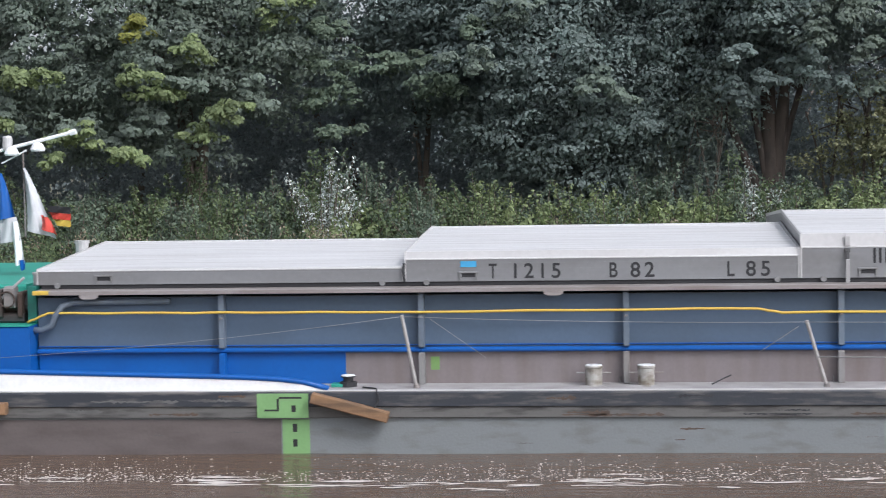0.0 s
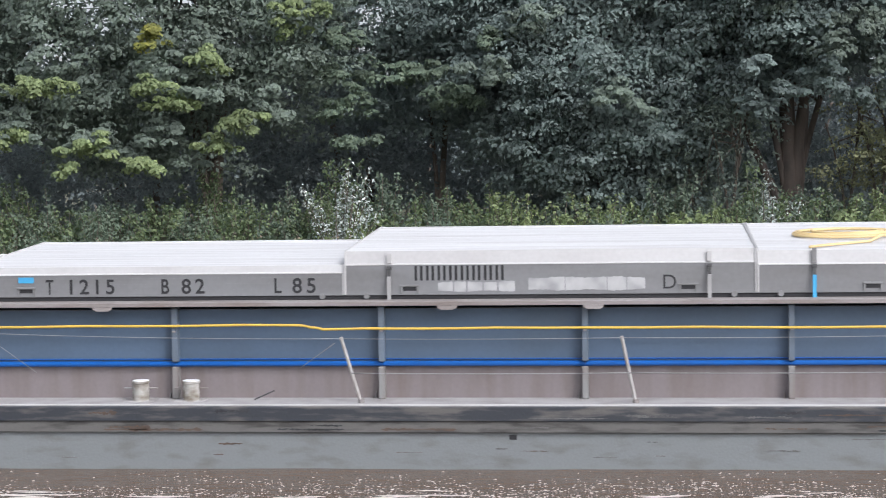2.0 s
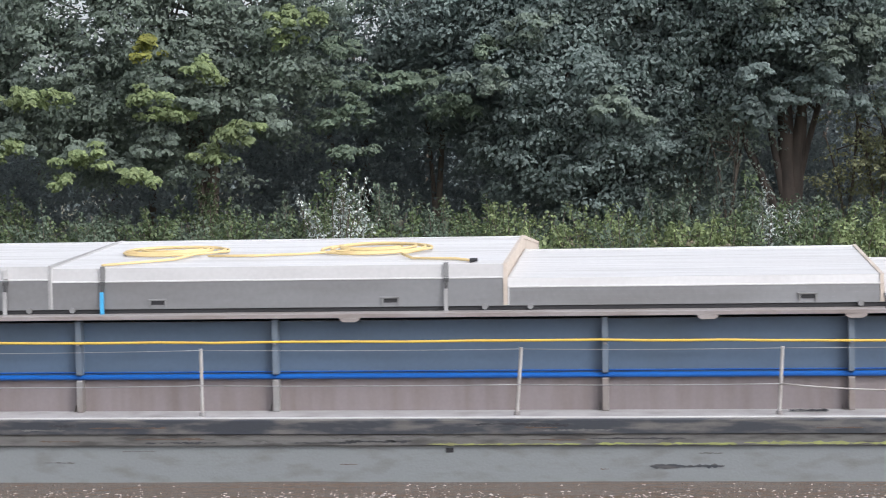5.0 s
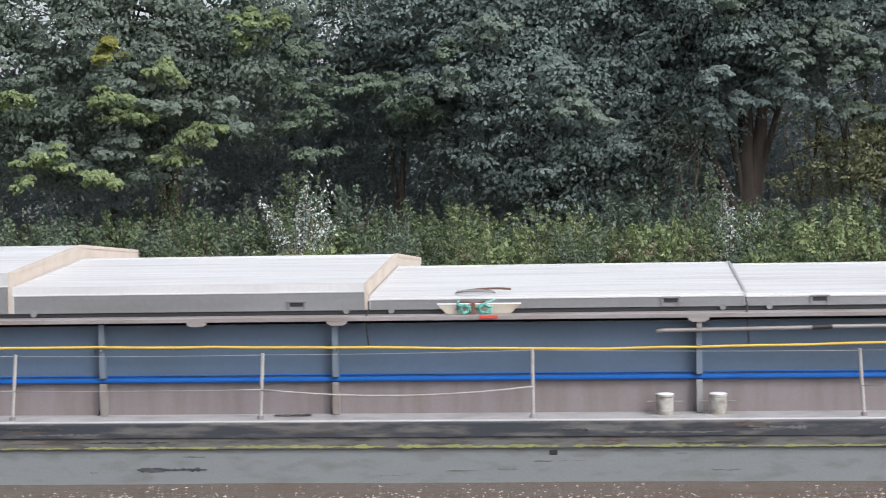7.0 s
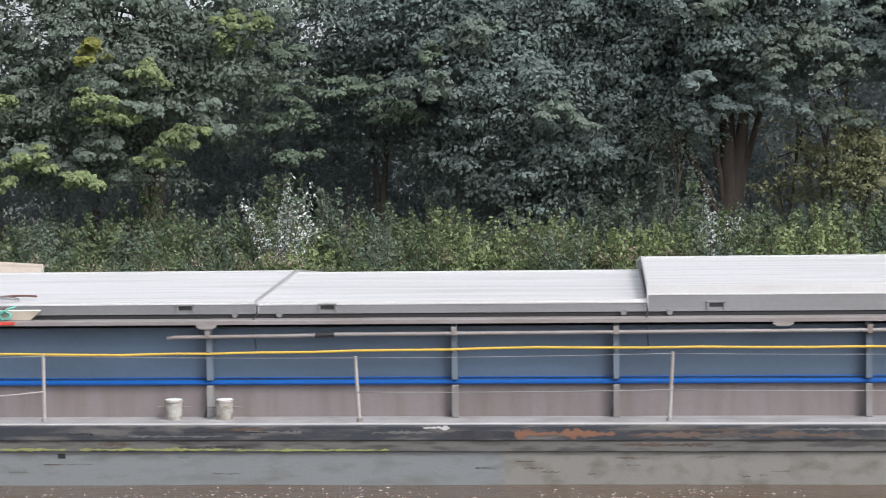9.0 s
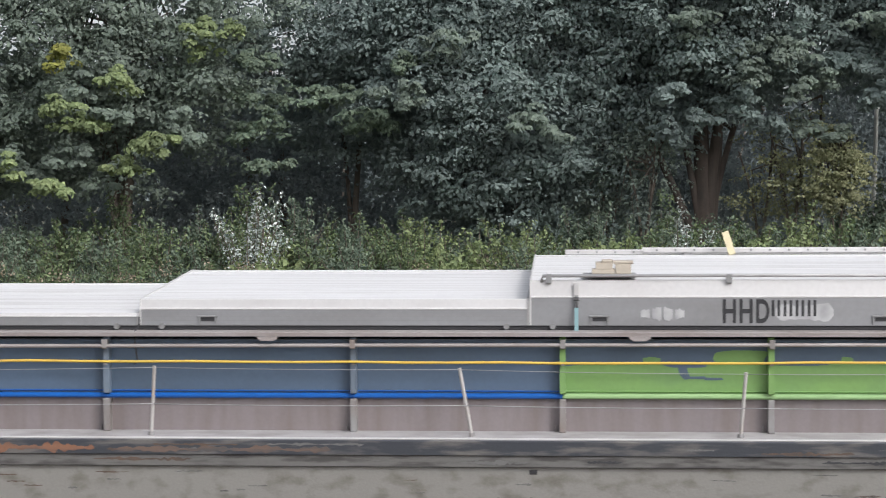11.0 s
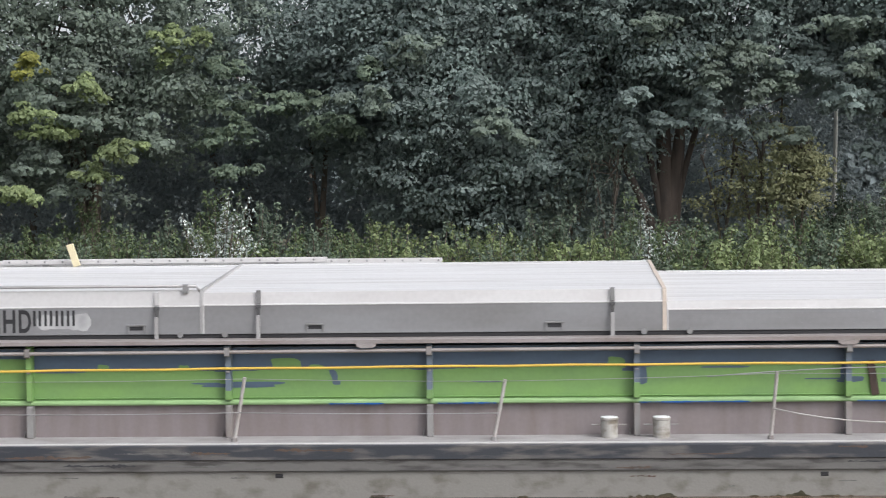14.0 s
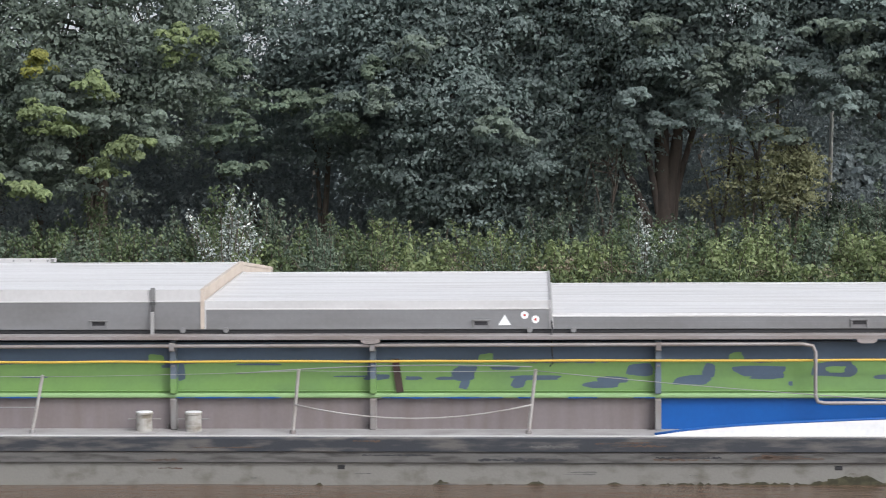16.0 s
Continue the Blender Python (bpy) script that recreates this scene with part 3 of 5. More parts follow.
    # mooring bollards
    for x in (-0.65, 0.05, 22.80, 23.49, 45.31, 46.0):
        bo = part("bollard", Shape().disc(x, 0.32, 0.006, [(0.14, 0), (0.14, 0.012), (0.112, 0.014), (0.112, 0.24), (0.122, 0.252), (0.122, 0.270), (0.116, 0.278)], 20), BOLLARD, b, "worn pale grey steel bollard")
        part("pin", Shape().tube([(x - 0.23, 0.32, 0.185), (x + 0.23, 0.32, 0.185)], 0.013, 6), POST_GREY, bo)
        part("cap", Shape().disc(x, 0.32, 0.285, [(0.114, 0), (0.114, 0.006), (0.108, 0.009)], 20), WHITE, bo, "white painted bollard top")
        part("foot", Shape().box(x - 0.2, x + 0.2, 0.2, 0.46, 0.008, 0.022, 0.005), DECK, bo)
    # leaning rail posts and wires
    posts = [(-3.02, -0.19, 1.0), (2.41, -0.26, 0.89), (6.05, -0.18, 0.89), (9.88, 0.0, 0.91), (14.08, 0.07, 0.90), (17.46, 0.05, 0.89), (21.08, 0.0, 0.92), (25.34, -0.05, 0.88), (29.41, 0.05, 0.92), (33.61, -0.16, 0.90), (37.05, 0.07, 0.85), (40.33, 0.15, 0.87), (43.78, 0.16, 0.82), (47.41, 0.09, 0.90), (50.65, 0.1, 0.90)]
    tops = []
    for x, lean, h in posts:
        p = part("rail_post", Shape().tube([(x, 0.12, 0.008), (x + lean * 0.5, 0.12, h * 0.5), (x + lean, 0.12, h)], 0.024, 8), RAIL_POST, b, "thin leaning grey rail post")
        part("socket", Shape().disc(x, 0.12, 0.006, [(0.045, 0), (0.04, 0.05), (0.03, 0.055)], 10), POST_GREY, p)
        part("ring", Shape().tube([(x + lean * 0.98, 0.09, h - 0.02), (x + lean * 0.98, 0.15, h - 0.02)], 0.018, 6), RAIL_POST, p)
        tops.append((x + lean, h - 0.02, x + lean * 0.46, h * 0.46))

    def wire(p, q, sag, r, name="wire", mat=None):
        pts = []
        for i in range(11):
            t = i / 10
            pts.append(tuple(p[k] + (q[k] - p[k]) * t - (sag * 4 * t * (1 - t) if k == 2 else 0) for k in range(3)))
        return part(name, Shape().tube(pts, r, 5), mat or WIRE, b, "", True)

    for i in range(len(tops) - 1):
        x, h, xm, hm = tops[i]
        u, g, um, gm = tops[i + 1]
        wire((x, 0.10, h), (u, 0.10, g), 0.012 if i else 0.03, 0.0045)
        if i in (0, 6, 12):
            continue
        sag = 0.10 if i == 5 else 0.19 if i == 13 else 0.012
        wire((xm, 0.10, hm), (um, 0.10, gm), sag, 0.012 if i in (5, 13) else 0.007, "rope" if i in (5, 13) else "wire", RAIL_POST if i in (5, 13) else None)
    wire((-9.0, 0.2, 0.43), (tops[0][0], 0.10, tops[0][1]), 0.05, 0.0035)
    wire((-2.85, 0.3, 0.93), (-2.1, 0.3, 0.40), 0.0, 0.004)
    wire((2.05, 0.2, 0.80), (1.55, 0.35, 0.45), 0.0, 0.006)
    wire((tops[-1][0], 0.10, tops[-1][1]), (56.5, 0.10, 0.42), 0.03, 0.006)
    wire((46.6, 0.3, 0.82), (50.7, 0.15, 0.93), -0.06, 0.008)
    # bulwarks that rise at both ends
    for bow in (True, False):
        pts = []
        for i in range(25):
            t = i / 24
            x = -4.2 - 8 * t if bow else 52.36 + 7.5 * t
            d = abs(x - (-4.2 if bow else 52.36))
            pts.append((x, 0.015 + 0.13 * (1 - math.exp(-3 * d)) + 0.026 * d if bow else 0.015 + 0.11 * (1 - math.exp(-1.2 * d)) + 0.035 * d))
        s = Shape()
        for x, z in pts:
            s.v += [(x, -0.035, 0.008), (x, -0.035, z), (x, -0.005, z), (x, -0.005, 0.008)]
        for i in range(24):
            o = 4 * i
            s.f += [(o + k, o + (k + 1) % 4, o + 4 + (k + 1) % 4, o + 4 + k) for k in range(4)]
        s.f += [(0, 1, 2, 3), (99, 98, 97, 96)]
        bw = part("bulwark", s, WHITE, b, "white painted bulwark")
        part("capping", Shape().tube([(x, -0.02, z + 0.012) for x, z in pts], 0.04 if bow else 0.02, 8), BLUE, bw, "bright blue capping tube", True)
    part("deck_step", Shape().box(-12.5, -8.42, 0.30, 7.9, 0.014, 0.86, 0.02), BLUE, b, "bright blue raised fore deck")
    part("deck_cover", Shape().box(-12.4, -8.43, 0.28, 7.92, 0.862, 0.88), TEAL, b, "sea green fore deck")
    part("deck_house", Shape().box(-12.0, -8.86, 1.5, 6.7, 0.882, 1.36, 0.03), TEAL, b, "low sea green deck house")
    part("vent_foot", Shape().box(-8.62, -8.44, 2.9, 3.5, 0.882, 1.70, 0.02), SLATE_POST, b)
    part("bulkhead", Shape().box(-8.53, -8.41, 0.58, 1.3, 0.882, 1.40, 0.015), TEAL_DARK, b, "dark sea green bulkhead plate")
    win = part("winch", Shape().box(-8.98, -8.60, 0.62, 1.2, 0.882, 1.02, 0.03).tube([(-9.05, 0.85, 1.13), (-8.56, 0.85, 1.13)], 0.15, 14), WINCH, b, "greasy dark mooring winch")
    part("side_plate", Shape().box(-8.68, -8.62, 0.58, 1.15, 0.95, 1.32, 0.03), RUST, win)
    part("side_plate", Shape().box(-8.96, -8.90, 0.58, 1.15, 0.95, 1.36, 0.03), WINCH, win)
    part("gear_case", Shape().box(-8.86, -8.72, 0.54, 0.75, 1.10, 1.40, 0.03), POST_GREY, win, "worn grey gear case")
    part("hand_wheel", Shape().tube([(-8.81 + 0.11 * math.cos(a), 0.52, 1.22 + 0.11 * math.sin(a)) for a in [2 * math.pi * i / 14 for i in range(15)]], 0.012, 6), RUST, win)
    part("brace", Shape().tube([(-9.0, 0.6, 1.15), (-8.75, 0.6, 1.38), (-8.58, 0.6, 1.52)], 0.02, 6), ALU_EAVE, win)
    part("after_deck", Shape().box(58.01, 62, 0.3, 7.9, 0.014, 0.8, 0.02), BLUE, b)
    # small fittings
    vent = part("deck_vent", Shape().disc(-3.98, 0.3, 0.01, [(0.12, 0), (0.12, 0.07), (0.07, 0.075), (0.07, 0.13), (0.1, 0.135), (0.1, 0.15)], 12), BLACK, b, "dark deck vent with a white top")
    part("cap", Shape().disc(-3.98, 0.3, 0.162, [(0.1, 0), (0.09, 0.012)], 12), WHITE, vent)
    part("chock", Shape().box(-4.2, -4.0, 0.2, 0.4, 0.012, 0.06, 0.01), TEAL, b)
    part("lying_bar", Shape().tube([(0.92, 0.3, 0.03), (1.18, 0.4, 0.14)], 0.01, 6), BLACK, b)
    part("paint_mark", Shape().box(-2.88, -2.76, 0.618, 0.6215, 0.2, 0.38), GREEN, b, "small green paint mark")
    part("leaning_board", Shape().box(-0.05, 0.05, 0, 0.03, 0, 0.47, 0.006, Matrix.Translation((48.86, 0.585, 0.53)) @ pose(0, 0, 0, 0, -8, 0)), RUST, b, "dark brown board against the hold wall")
    part("overflow_lip", patch(26.2, 26.55, -0.08, -0.01, -0.079, rng, 0.003, 10, 0.9), EDGE, b)
    # paint and growth on the hull
    for i, x in enumerate((12.9, 15.1, 17.0, 19.3, 21.6, 23.7)):
        part("growth", patch(x, x + rng.uniform(1.7, 2.3), -0.366, -0.366 + rng.uniform(0.04, 0.09), -0.051, rng, 0.003, 40, 0.95), MOSS, b, "mossy yellow green stain")
    part("rust_patch", patch(27.4, 28.7, -0.20, -0.05, -0.079, rng, 0.003, 30, 0.8), RUST_ORANGE, b, "orange rust patch")
    part("rust_patch", patch(29.0, 31.8, -0.20, -0.08, -0.079, rng, 0.003, 40, 0.9), RUST_FILM, b)
    part("tar_patch", patch(26.45, 27.4, -0.20, -0.07, -0.079, rng, 0.003, 24, 0.5), TAR, b)
    part("stain", patch(15.8, 16.75, -0.68, -0.60, -0.003, rng, 0.003, 24, 0.9), STRAKE, b)
    x = 27.2
    while x < 58:
        wide = rng.uniform(1.2, 2.2)
        line = -0.85 + 0.00025 * (x - 22) ** 2
        part("growth", weed(x, x + wide, line - 0.02), WEED, b, "dark weed along the waterline")
        x += wide
    for i in range(86):
        x, wide = rng.uniform(-9, 57), rng.uniform(0.25, 1.3)
        if -5.6 < x < -3.2 or 26 < x + wide / 2 < 29:
            continue
        upper = i % 2
        z = rng.uniform(-0.17, -0.06) if upper else rng.uniform(-0.33, -0.25)
        h = rng.uniform(0.012, 0.035)
        part("scrape", patch(x, x + wide, z - h, z + h, -0.0785 if upper else -0.0505, rng, 0.002, 26, 0.95), (RUST_DULL, PALE_SCRAPE, TAR, RUST_DULL, PALE_SCRAPE)[i % 5] if upper else (RUST_DULL, TAR, PALE_SCRAPE)[i % 3], b)
    for i in range(60):
        x, wide = rng.uniform(-8, 57), rng.uniform(0.08, 0.45)
        z, h = rng.uniform(-0.74, -0.44), rng.uniform(0.006, 0.022)
        if -5.2 < x < -4.2:
            continue
        part("scrape", patch(x, x + wide, z - h, z + h, -0.0028, rng, 0.002, 12, 0.95), (STRAKE_LOW, RUST_DULL, STRAKE_LOW)[i % 3], b)
    part("lashing", Shape().tube([(-3.23, 0.64, 1.66), (-3.235, 0.60, 1.56), (-3.22, 0.60, 1.40)], 0.02, 6), BLACK, b, "dark lashing rope")
    for x in (18.865, 23.89, 29.14, 50.975):
        part("lashing", Shape().tube([(x, 0.66, 1.52), (x + 0.01, 0.60, 1.42), (x - 0.01, 0.415, 1.34), (x, 0.42, 1.15), (x + 0.015, 0.47, 0.95), (x - 0.03, 0.47, 0.90)], 0.011, 6), BLACK, b, "dark lashing rope")
    part("deck_mat", patch(17.6, 18.1, 0.016, 0.05, 0.40, rng, 0.06, 10, 0.9), TAR, b)
    part("brown_hull_paint", Shape().box(-9.9, -4.86, -0.004, -0.0005, -0.9, -0.39), HULL_BROWN, b, "brownish painted bow plate")
    part("stern_hull_paint", Shape().box(27.25, 58.5, -0.0022, -0.0004, -1.2, -0.375), HULL_WARM, b, "stained warm grey hull plate")
    # draught marks
    part("draught_mark", Shape().box(-5.17, -4.47, -0.082, -0.076, -0.36, -0.03, 0.001), GREEN_PALE, b, "pale green draught mark")
    part("draught_mark", Shape().box(-4.84, -4.47, -0.008, -0.003, -0.88, -0.39, 0.001), GREEN_PALE, b)
    marks = [(-5.07, -4.9, -0.27, -0.245, -0.084), (-4.9, -4.87, -0.27, -0.10, -0.084), (-4.87, -4.56, -0.10, -0.075, -0.084), (-4.70, -4.64, -0.28, -0.19, -0.084), (-4.70, -4.64, -0.56, -0.45, -0.01), (-4.70, -4.64, -0.76, -0.66, -0.01)]
    for x0, x1, z0, z1, y in marks:
        part("mark_bar", Shape().box(x0, x1, y, y + 0.003, z0, z1), BLACK, b)
    return b


def hatch_cover(x0, x1, zt, zv, zr, label, vents, end=None, clamps=()):
    """One gabled cover across the hold; its near foot lies on the rail."""
    c = thing("hatch_cover", label, "hatch cover", "hatch covers over the hold")
    MOVERS.append(c)
    zb, y0 = 1.402, 0.675
    y1 = BEAM - y0
    # Grey side and paler eave carry the fall of light in their colour.
    part("side", Shape().box(x0, x1, y0, y0 + 0.05, zb, zt, 0.006), ALU, c, "aluminium side coloured grey as if shaded")
    part("side", Shape().box(x0, x1, y1 - 0.05, y1, zb, zt, 0.006), ALU, c, "aluminium side coloured grey as if shaded")
    lip = max(zt + 0.02, zv)
    inset = 0.10 * (zv - zt) + 0.015
    part("eave", Shape().prism([(y0 + 0.002, zt + 0.001), (y0 + 0.06, zt + 0.001), (y0 + inset + 0.06, lip), (y0 + inset, lip)], x0, x1), ALU_EAVE, c, "bevelled eave coloured paler as if lit")
    part("eave", Shape().prism([(y1 - 0.002, zt + 0.001), (y1 - inset, lip), (y1 - inset - 0.06, lip), (y1 - 0.06, zt + 0.001)], x0, x1), ALU_EAVE, c, "bevelled eave coloured paler as if lit")
    for q in (0.30, 0.55, 0.80) if zt < 1.72 else ():
        zq = zb + (zt - zb) * q
        part("side_rib", Shape().box(x0 + 0.02, x1 - 0.02, y0 - 0.0018, y0 - 0.0002, zq - 0.004, zq + 0.004), ALU, c)
    part("bead", Shape().box(x0, x1, y0 - 0.008, y0 + 0.01, zt - 0.012, zt + 0.010, 0.003), ALU_TOP, c)
    # roof of long narrow sheets, in a tone brightened as if sunlit
    n = 7
    for side in (0, 1):
        for i in range(n):
            a, b_ = i / n, (i + 1) / n - 0.0002
            ya, yb = [(y0 + inset) + (RIDGE_Y - y0 - inset) * q for q in (a, b_)]
            za, zb2 = [lip + 0.002 + (zr - lip) * q for q in (a, b_)]
            step = 0.001
            prof = [(ya, za - 0.02), (yb, zb2 - 0.02), (yb, zb2), (ya, za + step)]
            if side:
                prof = [(BEAM - y, z) for y, z in prof[::-1]]
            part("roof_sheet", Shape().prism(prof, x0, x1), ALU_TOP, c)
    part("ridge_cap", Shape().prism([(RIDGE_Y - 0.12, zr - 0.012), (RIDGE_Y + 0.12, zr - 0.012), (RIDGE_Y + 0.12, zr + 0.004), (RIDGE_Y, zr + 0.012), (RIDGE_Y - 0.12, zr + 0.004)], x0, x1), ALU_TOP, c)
    gable = [(y0 + 0.01, zb), (y1 - 0.01, zb), (y1 - inset - 0.01, lip - 0.01), (RIDGE_Y, zr - 0.02), (y0 + inset + 0.01, lip - 0.01)]
    part("end_wall", Shape().prism(gable, x0 + 0.01, x0 + 0.03), ALU, c)
    part("end_wall", Shape().prism(gable, x1 - 0.03, x1 - 0.01), END_TAN if end else ALU, c, "dusty tan end wall" if end else "")
    # raised bands at the ends
    for xa, xb, on in ((x0 - 0.003, x0 + 0.018, True), (x1 - (0.05 if end else 0.03), x1 + 0.003, True)):
        band = [(y0 - 0.012, zb + 0.01), (y0 - 0.012, zt), (y0 + inset - 0.014, lip + 0.012), (RIDGE_Y, zr + 0.022), (BEAM - y0 - inset + 0.014, lip + 0.012), (y1 + 0.012, zt), (y1 + 0.012, zb + 0.01), (y1, zb + 0.01), (y1 - inset - 0.02, lip - 0.03), (RIDGE_Y, zr - 0.03), (y0 + inset + 0.02, lip - 0.03), (y0, zb + 0.01)]
        part("end_band", Shape().prism(band, xa, xb), END_TAN if (end and xa > x0) else ALU_EAVE if xa < x0 else ALU_BAND, c)
    for x in vents:
        v = part("lifting_pocket", Shape().box(x - 0.13, x + 0.13, y0 - 0.028, y0 - 0.001, zb + 0.115, zb + 0.14, 0.005).box(x - 0.12, x - 0.10, y0 - 0.024, y0 - 0.001, zb + 0.03, zb + 0.114).box(x + 0.10, x + 0.12, y0 - 0.024, y0 - 0.001, zb + 0.03, zb + 0.114), ALU_DARK, c, "lifting pocket in the cover side")
        # Raised black plate imitates the shade inside the pocket.
        part("dark_plate", Shape().box(x - 0.09, x + 0.09, y0 - 0.006, y0 - 0.001, zb + 0.06, zb + 0.11), BLACK, v)
    for x in (x0 + 0.3, x1 - 0.3):
        part("roller", Shape().tube([(x, y0 - 0.04, zb - 0.005), (x, y0 - 0.004, zb - 0.005)], 0.04, 10), ALU_DARK, c)
    for x, mat in clamps:
        h = min(zt + 0.0, 1.80)
        k = part("clamp", Shape().box(x - 0.032, x + 0.032, y0 - 0.05, y0 - 0.012, h - 0.05, h + 0.0, 0.008).box(x - 0.02, x + 0.02, y0 - 0.06, y0 - 0.02, h - 0.15, h - 0.05, 0.005), CLAMP_STEEL, c, "cover clamp")
        part("clamp_bar", Shape().box(x - 0.025, x + 0.025, y0 - 0.15, y0 - 0.125, 1.30, h - 0.14, 0.006, Matrix.Translation((0, 0.06, 0))), mat, k)
        part("clamp_head", Shape().box(x - 0.03, x + 0.03, y0 - 0.03, y0 - 0.002, zt + 0.012, lip + (0.03 if x in (8.4, 13.12, 40.6, 45.38) else -0.02), 0.006), ALU_DARK if x in (8.4, 13.12, 40.6, 45.38) else ALU_EAVE, k)
    return c


def covers():
    grey = "long gabled aluminium hatch cover with a shade-toned grey side"
    made = []
    made.append(hatch_cover(-8.42, -3.235, 1.60, 1.615, 1.825, "low gabled aluminium hatch cover next to the fore deck", (-7.46,)))
    made.append(hatch_cover(-3.225, 2.115, 1.715, 1.815, 2.0, "grey aluminium hatch cover lettered with the hold's dimensions", (-2.35,)))
    made.append(hatch_cover(2.125, 7.655, 1.82, 2.0, 2.185, "tall aluminium hatch cover with a painted number and overpainted words", (3.01, 6.75), None, ((2.74, ALU_BAND), (7.03, ALU_BAND))))
    made.append(hatch_cover(7.665, 13.935, 1.785, 1.965, 2.19, "tall aluminium hatch cover with coiled hoses on top", (9.16, 12.36), True, ((8.4, CYAN), (13.12, ALU_BAND))))
    made.append(hatch_cover(13.945, 18.86, 1.655, 1.765, 1.985, grey, (17.88,), True))
    made.append(hatch_cover(18.87, 23.885, 1.545, 1.58, 1.80, "low aluminium hatch cover with a bundle of ropes on its edge", (22.9,)))
    made.append(hatch_cover(23.895, 29.135, 1.53, 1.565, 1.77, "low gabled aluminium hatch cover with a shade-toned grey side", (24.85,)))
    made.append(hatch_cover(29.145, 34.34, 1.63, 1.75, 1.965, grey, (30.06,)))
    made.append(hatch_cover(34.35, 39.825, 1.785, 2.0, 2.185, "tall aluminium hatch cover with large black lettering", (35.26, 38.92), None, ((34.96, CLAMP_TEAL), (39.21, ALU_BAND))))
    made.append(hatch_cover(39.835, 46.10, 1.80, 1.965, 2.195, "tall aluminium hatch cover under a pair of ladders", (41.36, 44.6), True, ((40.6, ALU_BAND), (45.38, ALU_BAND))))
    made.append(hatch_cover(46.11, 50.97, 1.69, 1.80, 2.035, "aluminium hatch cover with small round and triangular stickers", (49.99,)))
    made.append(hatch_cover(50.98, 57.4, 1.585, 1.62, 1.85, "low gabled aluminium hatch cover next to the after deck", (55.22,)))
    y = 0.672
    c = made[1]
    for words, x, wide in (("T", -2.07, 0.11), ("1215", -1.78, 0.70), ("B", -0.43, 0.11), ("82", -0.155, 0.34), ("L", 1.15, 0.10), ("85", 1.39, 0.345)):
        lettering("lettering", words, BLACK, c, x, y, 1.445, 0.20, wide, 0.004)
    part("emblem", Shape().box(-2.46, -2.24, y - 0.004, y, 1.60, 1.68), CYAN, c, "small light blue emblem")
    c = made[2]
    for i in range(8):
        x = 3.08 + i * 0.157
        part("number_bar", Shape().box(x, x + 0.035, y - 0.003, y, 1.60, 1.80), BLACK, c)
        part("number_bar", Shape().box(x + 0.075, x + 0.11, y - 0.003, y, 1.60, 1.80), BLACK, c)
    lettering("lettering", "D", BLACK, c, 6.41, y, 1.47, 0.19, 0.19)
    rng = random.Random(4)
    for x, w in ((3.40, 0.2), (3.62, 0.16), (3.8, 0.2), (4.02, 0.18), (4.22, 0.22), (4.62, 0.25), (4.87, 0.24), (5.12, 0.25), (5.37, 0.3), (5.68, 0.25), (5.94, 0.24)):
        part("overpaint", patch(x, x + w, 1.43, 1.66 if x > 4.5 else 1.60, y - 0.001, rng, 0.003, 8, 0.14, 0.95), FADED, c, "faded white overpainted letter")
    c = made[8]
    lettering("lettering", "HHD", BLACK, c, 36.87, y - 0.003, 1.45, 0.30, 0.60, 0.010)
    for i in range(4):
        x = 37.5 + 0.155 * i
        part("number_bar", Shape().box(x, x + 0.035, y - 0.003, y, 1.53, 1.74), BLACK, c)
        part("number_bar", Shape().box(x + 0.075, x + 0.11, y - 0.003, y, 1.53, 1.74), BLACK, c)
    part("overpaint", patch(37.55, 38.3, 1.44, 1.72, y + 0.0025, rng, 0.003, 12, 0.2), FADED, c, "faded white patch")
    for k in range(4):
        part("overpaint", patch(35.8 + 0.15 * k, 35.92 + 0.15 * k, 1.46, 1.66, y - 0.001, rng, 0.003, 7, 0.4, 0.9), FADED, c)
    part("hand_rail", Shape().tube([(34.5, 0.72, 1.98), (34.52, 0.68, 2.06), (37, 0.68, 2.065), (39.75, 0.68, 2.06), (39.8, 0.72, 1.98)], 0.022, 8), ALU_BAND, c, "grey tube along the eave", True)
    for x in (34.6, 36.95, 39.6):
        part("rail_bracket", Shape().box(x - 0.035, x + 0.035, 0.655, 0.74, 1.96, 2.085, 0.01), ALU_DARK, c, "dark bracket of the eave tube")
    c = made[10]
    part("sticker", Shape().prism([(-0.09, 0), (0.09, 0), (0, 0.15)], 0, 0.003, Matrix.Translation((50.32, y, 1.46)) @ Matrix(((0, 1, 0, 0), (-1, 0, 0, 0), (0, 0, 1, 0), (0, 0, 0, 1)))), WHITE, c, "white triangular sticker")
    for x, z in ((50.6, 1.60), (50.75, 1.54)):
        part("sticker", Shape().tube([(x, y - 0.004, z), (x, y, z)], 0.055, 14), WHITE, c, "round white sticker")
        part("sticker_mark", Shape().tube([(x, y - 0.006, z), (x, y - 0.0045, z)], 0.017, 12), RED, c)
    return made


